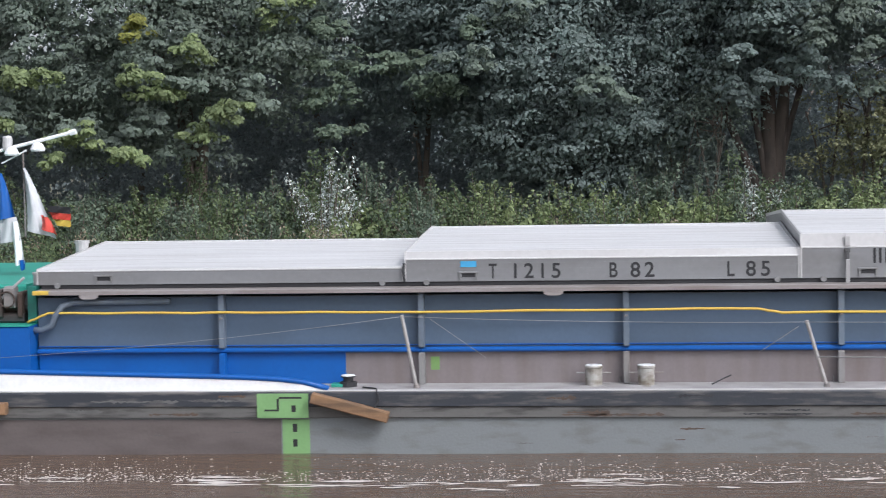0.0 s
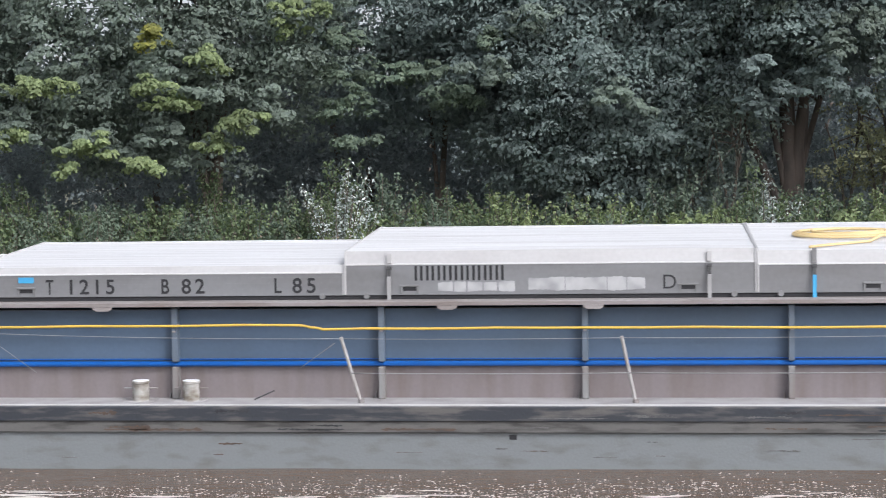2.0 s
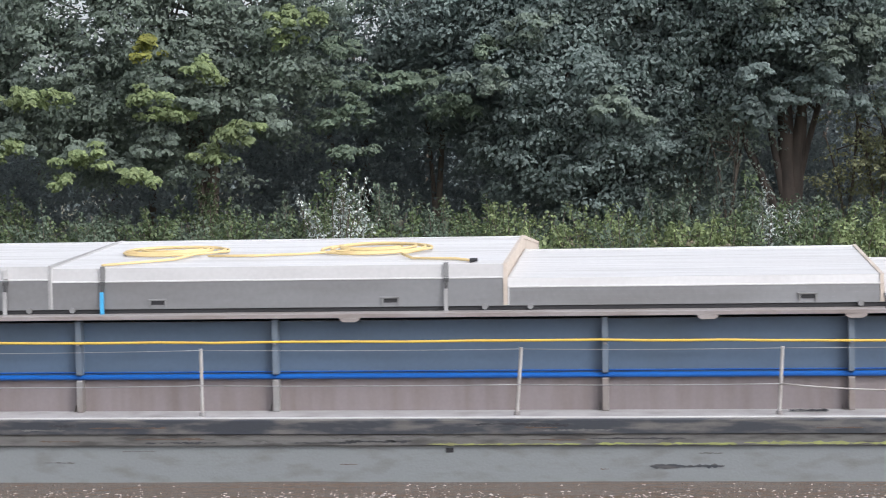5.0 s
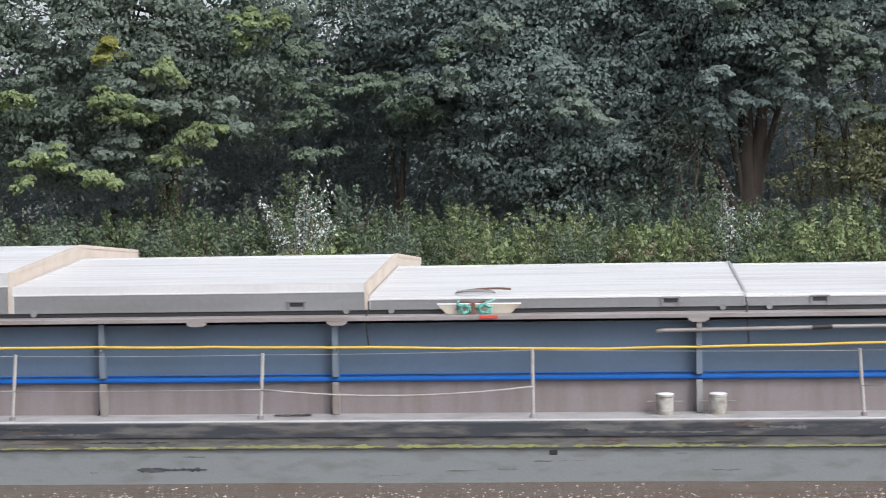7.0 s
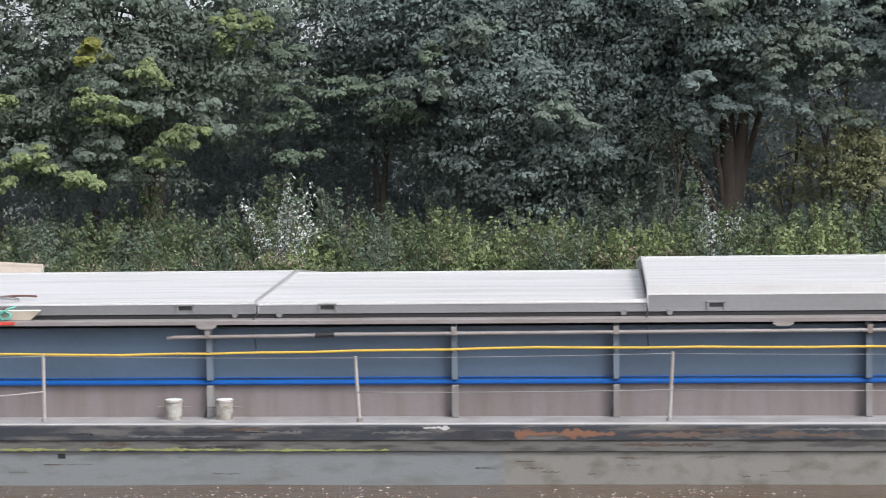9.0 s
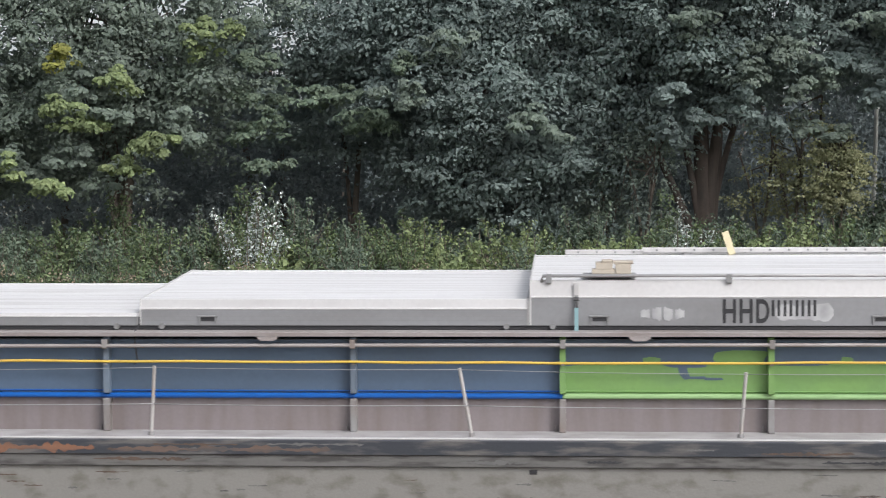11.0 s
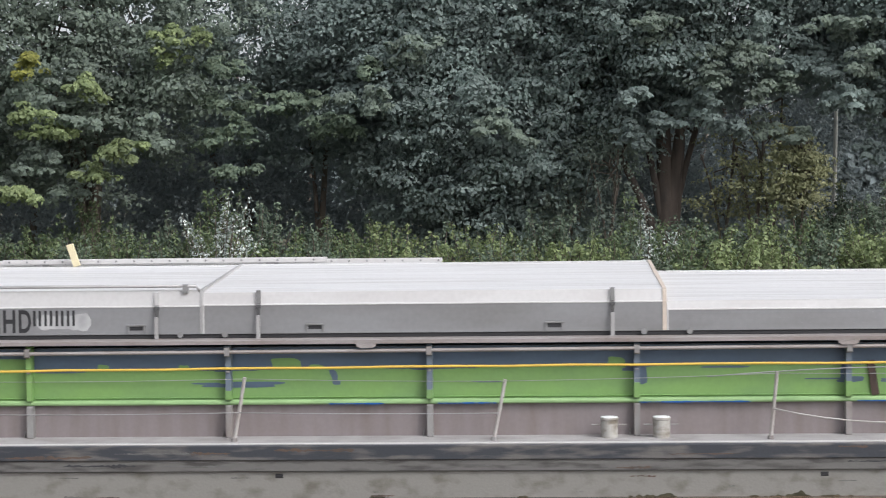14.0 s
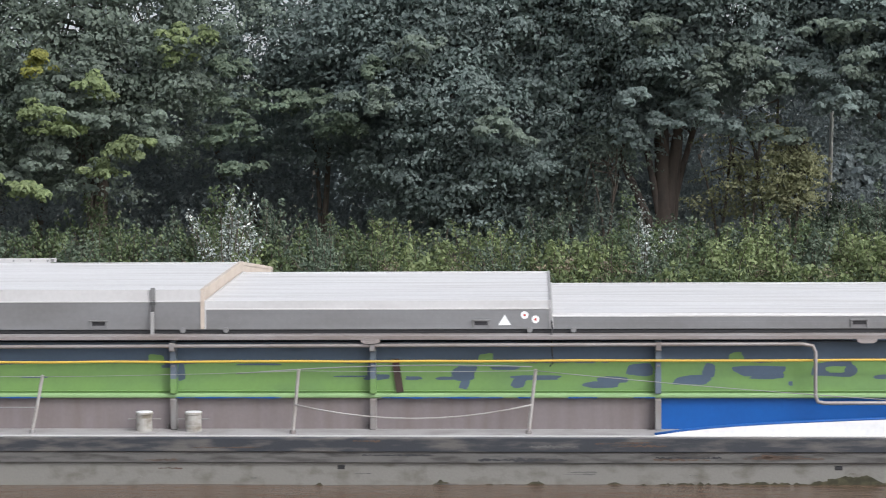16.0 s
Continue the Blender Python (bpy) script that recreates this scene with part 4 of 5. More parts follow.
def loose_things():
    """What lies on or hangs from the barge."""
    f = solid("timber_fender", Shape().box(0, 1.06, -0.08, 0.08, -0.07, 0.07, 0.012, Matrix.Translation((-4.40, -0.20, -0.07)) @ pose(0, 0, 0, 0, 14.5, 0)), WOOD, "squared timber fender hung slanting on the hull side", "fender")
    MOVERS.append(f)
    f2 = solid("timber_fender", Shape().box(-9.69, -8.61, -0.28, -0.12, -0.29, -0.13, 0.012), WOOD, "squared timber fender hung level on the bow side", "fender")
    MOVERS.append(f2)
    line = solid("fender_line", Shape().tube([(-3.6, -0.2, -0.28), (-3.5, -0.14, -0.1), (-3.55, -0.05, 0.03), (-3.75, 0.1, 0.03)], 0.012, 6), BLACK, "dark line that holds the timber fender", "rope")
    MOVERS.append(line)

    def on_roof(x, y, lip, zr, up=0.03):
        return (x, y, lip + (zr - lip) * (y - 0.69) / (RIDGE_Y - 0.69) + up)

    rng = random.Random(8)
    for cx, cy, rx, ry, turns in ((8.95, 2.35, 0.80, 0.60, 4), (11.95, 2.4, 0.80, 0.72, 4)):
        path = []
        for i in range(turns * 18):
            a = 2 * math.pi * i / 18
            g = 1 - 0.13 * (i / 18) + 0.07 * math.sin(0.7 * a + cx)
            path.append(on_roof(cx + rx * g * math.cos(a) + 0.06 * math.sin(i * 0.37), cy + ry * g * math.sin(a), 1.965, 2.19, 0.03 + 0.012 * (i / 18)))
        if cx < 10:
            path = [on_roof(8.35, 0.8, 1.965, 2.19), on_roof(8.6, 1.0, 1.965, 2.19), on_roof(9.2, 1.4, 1.965, 2.19), on_roof(9.4, 1.9, 1.965, 2.19, 0.05)] + path
        else:
            path = [on_roof(13.45, 0.85, 1.965, 2.19), on_roof(13.2, 1.1, 1.965, 2.19), on_roof(12.6, 1.2, 1.965, 2.19), on_roof(12.4, 1.6, 1.965, 2.19, 0.05), on_roof(12.75, 2.2, 1.965, 2.19, 0.06)] + path + [on_roof(11.0, 1.9, 1.965, 2.19), on_roof(10.3, 1.75, 1.965, 2.19), on_roof(9.6, 1.8, 1.965, 2.19)]
        h = solid("hose_coil", Shape().tube(path, 0.02, 6), HOSE, "pale yellow hose coiled loosely on the hatch cover", "hose", "hoses on the covers", smooth=True)
        MOVERS.append(h)
    nozzle = solid("hose_nozzle", Shape().tube([on_roof(13.43, 0.82, 1.965, 2.19, 0.035), on_roof(13.53, 0.80, 1.965, 2.19, 0.045)], [0.032, 0.024], 8), BLACK, "dark nozzle at the hose end", "nozzle")
    MOVERS.append(nozzle)
    # ladders along the ridge
    for x0, x1, y, z in ((35.97, 41.1, 4.22, 2.225), (34.8, 42.88, 4.62, 2.18)):
        ld = thing("ladder", "long aluminium ladder lying along the cover's ridge", "ladder", "ladders on the covers")
        for dy in (0, 0.36):
            part("stile", Shape().box(x0, x1, y + dy, y + dy + 0.03, z, z + 0.065, 0.006), ALU_EAVE, ld)
        x = x0 + 0.2
        while x < x1:
            part("rung", Shape().tube([(x, y - 0.012, z + 0.04), (x, y + 0.40, z + 0.04)], 0.017, 8), ALU_DARK, ld)
            x += 0.28
        for x in (x0 + 0.6, x1 - 0.9):
            part("block", Shape().box(x, x + 0.12, y - 0.03, y + 0.42, z - 0.06, z - 0.001), ALU_DARK, ld)
        MOVERS.append(ld)
    st = solid("cream_post", Shape().box(-0.05, 0.05, -0.03, 0.03, 0, 0.36, 0.01, Matrix.Translation((37.28, 4.05, 2.20)) @ pose(0, 0, 0, 0, -18, 0)), CREAM, "short cream stake by the ladders", "stake")
    MOVERS.append(st)
    box = thing("timber_stack", "small stack of pale timber blocks on the cover's eave", "timber")
    for i, (x, w, z, h) in enumerate(((35.17, 0.30, 2.075, 0.06), (35.22, 0.22, 2.136, 0.09), (35.48, 0.20, 2.075, 0.13), (35.45, 0.26, 2.206, 0.035), (35.3, 0.14, 2.227, 0.03))):
        part("block", Shape().box(x, x + w, 0.85, 1.25, z, z + h, 0.008), WOOD_PALE, box)
    part("base_board", Shape().box(35.05, 35.75, 0.70, 1.3, 2.045, 2.072, 0.005), ALU_DARK, box)
    MOVERS.append(box)
    # bundle on a low cover's edge
    bd = thing("rope_bundle", "plank with teal and red ropes tied on the cover's edge", "ropes")
    across = Matrix(((0, 1, 0, 19.80), (1, 0, 0, 0.0), (0, 0, 1, 1.349), (0, 0, 0, 1)))
    part("plank", Shape().prism([(0.13, 0), (0.98, 0), (1.12, 0.125), (0.0, 0.125)], 0.54, 0.58, across), WOOD_PALE, bd, "pale grey plank with slanting ends")
    part("plank_edge", Shape().box(19.80, 20.92, 0.535, 0.585, 1.4745, 1.49, 0.004), WHITE, bd, "white top edge of the plank")
    for k, (x, r) in enumerate(((20.13, 0.075), (20.40, 0.085))):
        p = []
        for i in range(34):
            a = 2 * math.pi * i / 11
            p.append((x + r * math.cos(a) * (1 + 0.35 * math.sin(1.7 * i)) + 0.002 * i, 0.515 - 0.0012 * i, 1.415 + 0.055 * math.sin(a) + 0.02 * math.sin(2.3 * i + k)))
        part("rope", Shape().tube(p, 0.011, 6), TEAL_PALE, bd, "faded teal rope", True)
        part("rope", Shape().tube([(x, 0.51, 1.43), (x + (0.06 if k else -0.05), 0.52, 1.50), (x + (0.17 if k else -0.04), 0.60, 1.535)], 0.014, 6), TEAL_PALE, bd, "", True)
    part("strap", Shape().box(20.25, 20.31, 0.49, 0.51, 1.335, 1.50, 0.005), RED_BROWN, bd, "brown strap")
    part("rope", Shape().tube([(20.1 + 0.045 * i, 0.56, 1.50 + 0.012 * math.sin(i)) for i in range(9)], 0.013, 6), RED_BROWN, bd, "", True)
    part("rope", Shape().tube([(20.04 + 0.26 * (1 - math.cos(a)), 0.75 + 0.1 * math.sin(a), 1.615 + 0.03 * abs(math.sin(a))) for a in [2 * math.pi * i / 20 for i in range(20)]], 0.013, 6), ALU_DARK, bd, "grey loop of rope", True)
    part("rope", Shape().tube([(20.05 + 0.055 * i, 0.85 + 0.035 * i - 0.0024 * i * i, 1.622 + 0.0075 * i - 0.0004 * i * i) for i in range(14)], 0.016, 6), RED_BROWN, bd, "", True)
    part("cloth", Shape().box(20.38, 20.62, 0.505, 0.53, 1.300, 1.343, 0.005, Matrix.Translation((0, -0.165, 0))), RED, bd, "red cloth")
    MOVERS.append(bd)
    # bow gear
    mast = thing("mast", "white signal mast with lamps and flags on the fore deck", "mast")
    part("pole", Shape().tube([(-10.05, 3.6, 0.88), (-10.05, 3.6, 3.62)], 0.04, 10), WHITE, mast)
    part("arm", Shape().tube([(-10.1, 3.6, 3.26), (-9.4, 3.6, 3.42), (-8.74, 3.6, 3.57)], 0.028, 8), WHITE, mast)
    part("mast_head", Shape().disc(-9.80, 3.6, 3.30, [(0.07, 0), (0.075, 0.02), (0.075, 0.20), (0.06, 0.23)], 14), ALU_EAVE, mast, "pale grey round mast head")
    part("flag_staff", Shape().tube([(-9.495, 3.43, 1.95), (-9.50, 3.43, 3.26)], 0.013, 6), POST_GREY, mast)
    part("arm_tip", Shape().tube([(-8.8, 3.6, 3.555), (-8.7, 3.6, 3.58)], 0.045, 8), WHITE, mast)
    for x, z in ((-9.72, 3.28), (-9.30, 3.34)):
        part("lamp", Shape().disc(x, 3.55, z - 0.06, [(0.10, 0), (0.12, 0.03), (0.07, 0.12), (0.03, 0.14)], 14), WHITE, mast, "white signal lamp")
    part("stay", Shape().tube([(-9.9, 3.6, 3.1), (-9.5, 3.6, 3.3)], 0.014, 6), WHITE, mast)

    def flag(name, corners, mat, label, x_wave=0.05):
        s = Shape()
        a, b_, c, d = [Vector(p) for p in corners]
        nu, nv = 8, 8
        for lay in (0, 1):
            for i in range(nu + 1):
                for j in range(nv + 1):
                    u, v = i / nu, j / nv
                    p = (a * (1 - u) + b_ * u) * (1 - v) + (d * (1 - u) + c * u) * v
                    s.v.append((p.x, p.y + x_wave * math.sin(7 * u + 3 * v) + lay * 0.004, p.z))
        k = (nu + 1) * (nv + 1)
        for i in range(nu):
            for j in range(nv):
                q = (i * (nv + 1) + j, (i + 1) * (nv + 1) + j, (i + 1) * (nv + 1) + j + 1, i * (nv + 1) + j + 1)
                s.f += [q, tuple(k + m for m in q[::-1])]
        return part(name, s, mat, mast, label, True)

    flag("flag", ((-9.92, 3.4, 2.99), (-9.85, 3.4, 2.95), (-9.64, 3.4, 2.28), (-9.92, 3.4, 2.22)), BLUE, "blue part of a hanging flag")
    flag("flag", ((-9.92, 3.4, 2.215), (-9.64, 3.4, 2.275), (-9.56, 3.4, 1.9), (-9.90, 3.4, 1.86)), FLAG_WHITE, "white part of a hanging flag")
    flag("flag", ((-9.72, 3.38, 2.2), (-9.62, 3.38, 2.2), (-9.50, 3.38, 1.55), (-9.66, 3.38, 1.5)), WHITE, "white fold of a hanging flag")
    flag("flag", ((-9.64, 3.37, 1.62), (-9.52, 3.37, 1.60), (-9.50, 3.37, 1.47), (-9.56, 3.37, 1.42)), BLUE, "blue hem of a hanging flag")
    flag("flag", ((-9.49, 3.4, 3.03), (-9.46, 3.4, 3.0), (-8.98, 3.4, 1.92), (-9.46, 3.4, 2.06)), FLAG_WHITE, "white hanging flag coloured grey as if shaded", 0.07)
    flag("flag", ((-9.20, 3.30, 2.30), (-9.10, 3.30, 2.26), (-8.94, 3.30, 1.98), (-9.20, 3.30, 2.08)), RED, "red field of the white flag")
    for i, mat in enumerate((BLACK, RED, YELLOW)):
        z = 2.43 - 0.105 * i
        flag("flag_stripe", ((-9.26 + 0.06 * i, 3.7, z), (-8.86, 3.7, z - 0.03), (-8.86, 3.7, z - 0.133), (-9.20 + 0.06 * i, 3.7, z - 0.103)), mat, "stripe of a small tricolour flag", 0.03)
    MOVERS.append(mast)
    for x, r, h in ((-8.53, 0.10, 0.2), (-8.47, 0.09, 0.17)):
        v = solid("mushroom_vent", Shape().disc(x, 3.2 if h > 0.18 else 0.95, 1.701 if h > 0.18 else 1.401, [(r, 0), (r, h * 0.8), (r * 1.15, h * 0.8), (r * 1.15, h)], 14), ALU_EAVE, "grey metal vent at the fore end of the covers", "vent")
        MOVERS.append(v)


ground()
FOAM_AND_GLINTS = foam()
BARGE = barge()
covers()
loose_things()


# ---- the far bank: trees and undergrowth ----
GAPS = ((-17.47, 3.17, 0.62), (-15.9, 4.1, 0.45), (-7.82, 4.0, 0.5), (-8.11, 3.03, 0.22), (-0.07, 4.3, 0.4), (-9.1, 4.9, 0.8), (6.6, 3.75, 0.45), (-16.8, 4.7, 0.7), (-13.3, 4.6, 0.35), (5.6, 4.7, 0.5), (-11.0, 4.9, 0.45))


def clear_of_gaps(p):
    """Where the canopy is open to the sky."""
    k = 52 / p[:, 1]
    x, z = p[:, 0] * k, (p[:, 2] - WATER_TO_EYE) * k
    keep = np.ones(len(p), bool)
    rng = np.random.default_rng(3)
    rag = 0
    for f in (3, 5, 8, 12, 17, 23, 31):
        a, c = rng.uniform(0, 6.3, 2)
        rag = rag + 0.42 * np.sin(f * (x * np.cos(a) + z * np.sin(a)) + c)
    for gx, gz, r in GAPS:
        d = ((x - gx) / (0.95 * r)) ** 2 + ((z - gz) / (0.75 * r)) ** 2 + rag + rng.normal(0, 0.45, len(p))
        keep &= (d > 1) | (rng.random(len(p)) < 0.14)
    return keep


def leaf_mesh(name, p, normal, size, rng, mat, slim=0.62):
    """Pointed leaves, folded along the rib; one island each."""
    n = len(p)
    t = rng.normal(size=(n, 3))
    t -= normal * (t * normal).sum(1)[:, None]
    t /= np.linalg.norm(t, axis=1)[:, None] + 1e-9
    s = np.cross(normal, t)
    size = size[:, None] if size.ndim == 1 else size
    v = np.empty((n, 4, 3))
    v[:, 0] = p - 0.5 * size * t
    v[:, 1] = p + 0.5 * slim * size * s + 0.10 * size * normal - 0.05 * size * t
    v[:, 2] = p + 0.5 * size * t - 0.12 * size * normal
    v[:, 3] = p - 0.5 * slim * size * s + 0.10 * size * normal - 0.05 * size * t
    me = bpy.data.meshes.new(name)
    me.vertices.add(4 * n)
    me.vertices.foreach_set("co", v.reshape(-1))
    base = np.arange(n)[:, None] * 4
    tri = np.concatenate([base + [0, 1, 2], base + [0, 2, 3]], 1).reshape(-1)
    me.loops.add(len(tri))
    me.loops.foreach_set("vertex_index", tri.astype(np.int32))
    me.polygons.add(2 * n)
    me.polygons.foreach_set("loop_start", np.arange(0, 6 * n, 3, dtype=np.int32))
    me.polygons.foreach_set("loop_total", np.full(2 * n, 3, np.int32))
    me.materials.append(mat)
    me.update()
    return me


def bough(center, r, h, n, rng, thick=0.5, face=0.5):
    """Leaf places and facings of one spray: a drooping dome of many small rounded clumps."""
    k = max(5, int(10 * r * r) + 4)
    a, q = rng.uniform(0, 2 * np.pi, k), np.sqrt(rng.uniform(0, 1, k))
    lobes = 1 + 0.2 * np.sin(3 * a + rng.uniform(0, 6))
    mid = np.stack([r * lobes * q * np.cos(a), 0.8 * r * lobes * q * np.sin(a), 1.3 * h * (1 - q ** 2) * rng.uniform(1 - thick, 1, k) - 0.7 * h * q ** 2 + rng.normal(0, 0.16 * r, k)], 1)
    wide = np.clip(r, 0.5, 1.2) * rng.uniform(0.2, 0.38, k)
    own = rng.choice(k, n, p=wide ** 2 / (wide ** 2).sum())
    d = rng.normal(size=(n, 3))
    d[:, 2] = np.where(rng.random(n) < 0.72, np.abs(d[:, 2]), d[:, 2])
    d /= np.linalg.norm(d, axis=1)[:, None]
    p = np.array(center) + mid[own] + d * (wide[own] * rng.uniform(0.78, 1.08, n))[:, None] * (1.25, 1.0, 0.72)
    nrm = 0.9 * d + rng.normal(0, 0.15, (n, 3)) + (0, -face, 0.35)
    nrm /= np.linalg.norm(nrm, axis=1)[:, None]
    return p, nrm


def tree(x, y, foot, stems, crown, label, leaf, bark, seed, count=150, size=0.152, n_leaf=420, lights=(), r_span=(0.7, 1.35)):
    """stems: (dx at top, dy at top, height, radius, bend); crown: centre x, y, z and radii; lights: boughs of another
    leaf, whose colour stands for more or less light (x, y, z, r, material).
    """
    rng = np.random.default_rng(seed)
    tr = thing("tree", label, "tree", "trees on the far bank")
    tr.location = (x, y, foot)
    wood = Shape()
    tops = []
    for dx, dy, hgt, r, bend in stems:
        path, rad = [], []
        for i in range(9):
            t = i / 8
            path.append((dx * t ** 1.4 + bend * math.sin(math.pi * t), dy * t, -0.15 + (hgt + 0.15) * t))
            rad.append(r * (1.25 - 0.3 * min(1, 5 * t)) * (1 - 0.55 * t))
        wood.tube(path, rad, 10)
        tops.append(path)
    part("trunk", wood, bark, tr, "", True)
    cx, cy, cz, rx, ry, rz = crown
    P, N = [], []
    twigs = Shape()
    for i in range(count):
        d = rng.normal(size=3)
        d /= np.linalg.norm(d)
        if d[1] > 0.45:
            d[1] *= -1
        q = rng.uniform(0.45, 1.0) ** 0.6
        c = np.array([cx + rx * q * d[0], cy + ry * q * d[1], cz + rz * q * d[2]])
        if c[2] > 13.2:
            continue
        r = rng.uniform(*r_span)
        p, nn = bough(c, r, r * rng.uniform(0.35, 0.6), int(n_leaf * r * r), rng)
        P.append(p)
        N.append(nn)
        if i % 4 == 0:
            path = tops[i % len(tops)]
            s = path[rng.integers(4, 9)]
            e = c - (x, y, foot)
            mids = [tuple(s[k] + (e[k] - s[k]) * q + rng.normal(0, 0.22) + (0.5 * math.sin(math.pi * q) if k == 2 else 0) for k in range(3)) for q in (0.25, 0.5, 0.75)]
            twigs.tube([s, *mids, tuple(e)], [0.045, 0.032, 0.022, 0.013, 0.005], 5)
    tagged(part("branchwork", twigs, bark, tr, "", True), kind="stuff")
    P, N = np.concatenate(P), np.concatenate(N)
    keep = clear_of_gaps(P)
    P, N = P[keep], N[keep]
    part("crown", leaf_mesh("crown", P - (x, y, foot), N, rng.uniform(0.6, 1.2, len(P)) * size, rng, leaf), leaf, tr)
    by = {}
    for lx, ly, lz, lr, mat in lights:
        for k in range(4):
            c = (lx + rng.normal(0, lr * 0.45), ly + rng.normal(0, 0.3), lz + rng.normal(0, lr * 0.25))
            by.setdefault(mat.name, (mat, []))[1].append(bough(c, lr * rng.uniform(0.45, 0.8), lr * rng.uniform(0.16, 0.32), int(330 * lr * lr + 50), rng))
    # Leaf colour alone makes these boughs look more or less lit.
    for mat, lots in by.values():
        p, nn = np.concatenate([q[0] for q in lots]), np.concatenate([q[1] for q in lots])
        part("toned_foliage", leaf_mesh("toned_foliage", p - (x, y, foot), nn, rng.uniform(0.6, 1.15, len(p)) * size, rng, mat), mat, tr)
    return tr


def at_52(px, z52, y):
    """A place at depth y in the direction that passes px, z52 at 52 m."""
    return px * y / 52, y, WATER_TO_EYE + z52 * y / 52


def woods():
    L, Y = LEAF_LIGHT, LEAF_YELLOW
    # Light and yellow-green leaf colours here stand for sunlit boughs.
    lit = [(*at_52(-14.2, 1.7, 48.0), 0.9, L), (*at_52(-14.3, 3.6, 48.5), 0.5, Y), (*at_52(-16.4, 0.15, 48), 0.8, L), (*at_52(-14.4, -0.05, 48), 0.75, L), (*at_52(-11.6, 1.1, 48), 0.7, L), (*at_52(-17.7, 2.2, 48), 0.8, L),
           (*at_52(-10.2, 4.0, 49), 0.8, L), (*at_52(-12.8, 2.7, 48.5), 0.6, L), (*at_52(-12.3, 0.4, 48.5), 0.5, L), (*at_52(-18.8, 0.7, 48), 0.7, L)]
    lit += [(x + 0.35, y + 0.5, z + 0.4, 1.15 * r, LEAF_MAPLE) for x, y, z, r, leaf in lit if leaf is L]
    tree(-12.9, 53, 1.8, ((0.9, -0.5, 9, 0.22, 0.15), (-1.6, -0.4, 8, 0.16, 0.1), (0.3, 0.5, 10, 0.15, -0.3)), (-14.4, 53, 8.4, 6.0, 4.2, 4.8), "broad maple with layered boughs coloured light green as if sunlit", LEAF_MAPLE, BARK, 1, 250, lights=lit)
    tree(-21.5, 54, 1.8, ((0.6, 0, 10, 0.25, 0.2),), (-21.0, 54, 8.2, 4.2, 3.6, 5.0), "dull green broadleaf tree at the edge of the wood", LEAF_MAPLE, BARK, 2, 150)
    tree(-6.6, 56, 1.8, ((0.5, 0, 11, 0.1, 0.2), (-1.1, 0.4, 9, 0.08, 0.1)), (-7.0, 56, 9.0, 4.4, 3.2, 4.1), "dark broadleaf tree set back in the wood", LEAF, BARK, 3, 210,
         lights=[(*at_52(-8.7, 1.5, 51.5), 0.9, LEAF_DARK), (*at_52(-6.9, 2.5, 51.5), 1.0, LEAF_DARK), (*at_52(-8.7, 0.45, 51), 0.6, LEAF_DARK), (*at_52(-5.8, 1.7, 51.5), 0.9, LEAF_DARK), (*at_52(-9.3, 2.9, 51.5), 0.9, LEAF_DARK), (*at_52(-4.6, 3.2, 51), 0.7, LEAF_DARK)])
    tree(-1.6, 54, 1.8, ((-1.3, 0, 9, 0.08, 0.3), (0.9, 0.3, 10, 0.07, -0.3)), (-1.2, 54, 7.4, 5.0, 3.6, 5.2), "dense dark green broadleaf tree", LEAF, BARK, 4, 400,
         lights=[(*at_52(-4.6, 2.2, 50), 0.6, LEAF_MAPLE), (*at_52(-3.4, 3.9, 50), 0.7, LEAF_MAPLE), (*at_52(-1.0, 1.5, 50), 0.8, LEAF_MAPLE)])
    tree(3.75, 53, 1.8, ((-0.3, 0, 9.5, 0.29, -0.05), (1.3, -0.2, 8, 0.21, -0.12), (-2.7, 0.1, 6.5, 0.15, -0.35), (0.3, 0.3, 9, 0.2, 0.28), (2.3, 0.2, 7.5, 0.12, -0.1), (-1.3, -0.3, 7, 0.13, -0.1)), (3.9, 53.2, 9.9, 4.9, 4.0, 4.1), "old many-stemmed tree with reddish bark", LEAF, BARK_RED, 5, 370,
         lights=[(*at_52(4.6, 3.0, 49.2), 0.7, LEAF_MAPLE), (*at_52(5.9, 3.6, 49.3), 0.8, LEAF_MAPLE), (*at_52(3.2, 4.2, 49.2), 0.8, LEAF_MAPLE), (*at_52(6.6, 2.5, 49.5), 0.7, LEAF_MAPLE), (*at_52(2.9, 2.2, 49.5), 0.6, LEAF), (*at_52(4.6, 2.3, 49.5), 0.5, LEAF), (*at_52(5.2, 1.7, 49.8), 0.7, LEAF), (*at_52(2.7, 1.3, 50), 0.7, LEAF), (*at_52(6.9, 1.5, 49.8), 0.8, LEAF_MAPLE), (*at_52(3.8, 1.6, 49.8), 0.5, LEAF)])
    tree(11.8, 52, 1.8, ((0.4, 0, 10, 0.26, -0.2), (-2.8, -0.4, 5.2, 0.12, -0.3)), (12.0, 52, 9.2, 4.6, 3.8, 4.2), "dark tree with a low spreading limb", LEAF, BARK, 6, 310, lights=[(*at_52(8.6, 4.2, 49), 0.8, LEAF_MAPLE), (*at_52(9.6, 2.9, 49), 0.8, LEAF_MAPLE), (*at_52(10.4, 1.6, 49), 0.7, LEAF), (*at_52(8.5, 2.3, 49.5), 0.8, LEAF), (*at_52(8.0, 3.3, 49.5), 0.9, LEAF), (*at_52(9.4, 0.9, 49.5), 0.7, LEAF), (*at_52(9.3, 2.0, 49.5), 0.8, LEAF)])
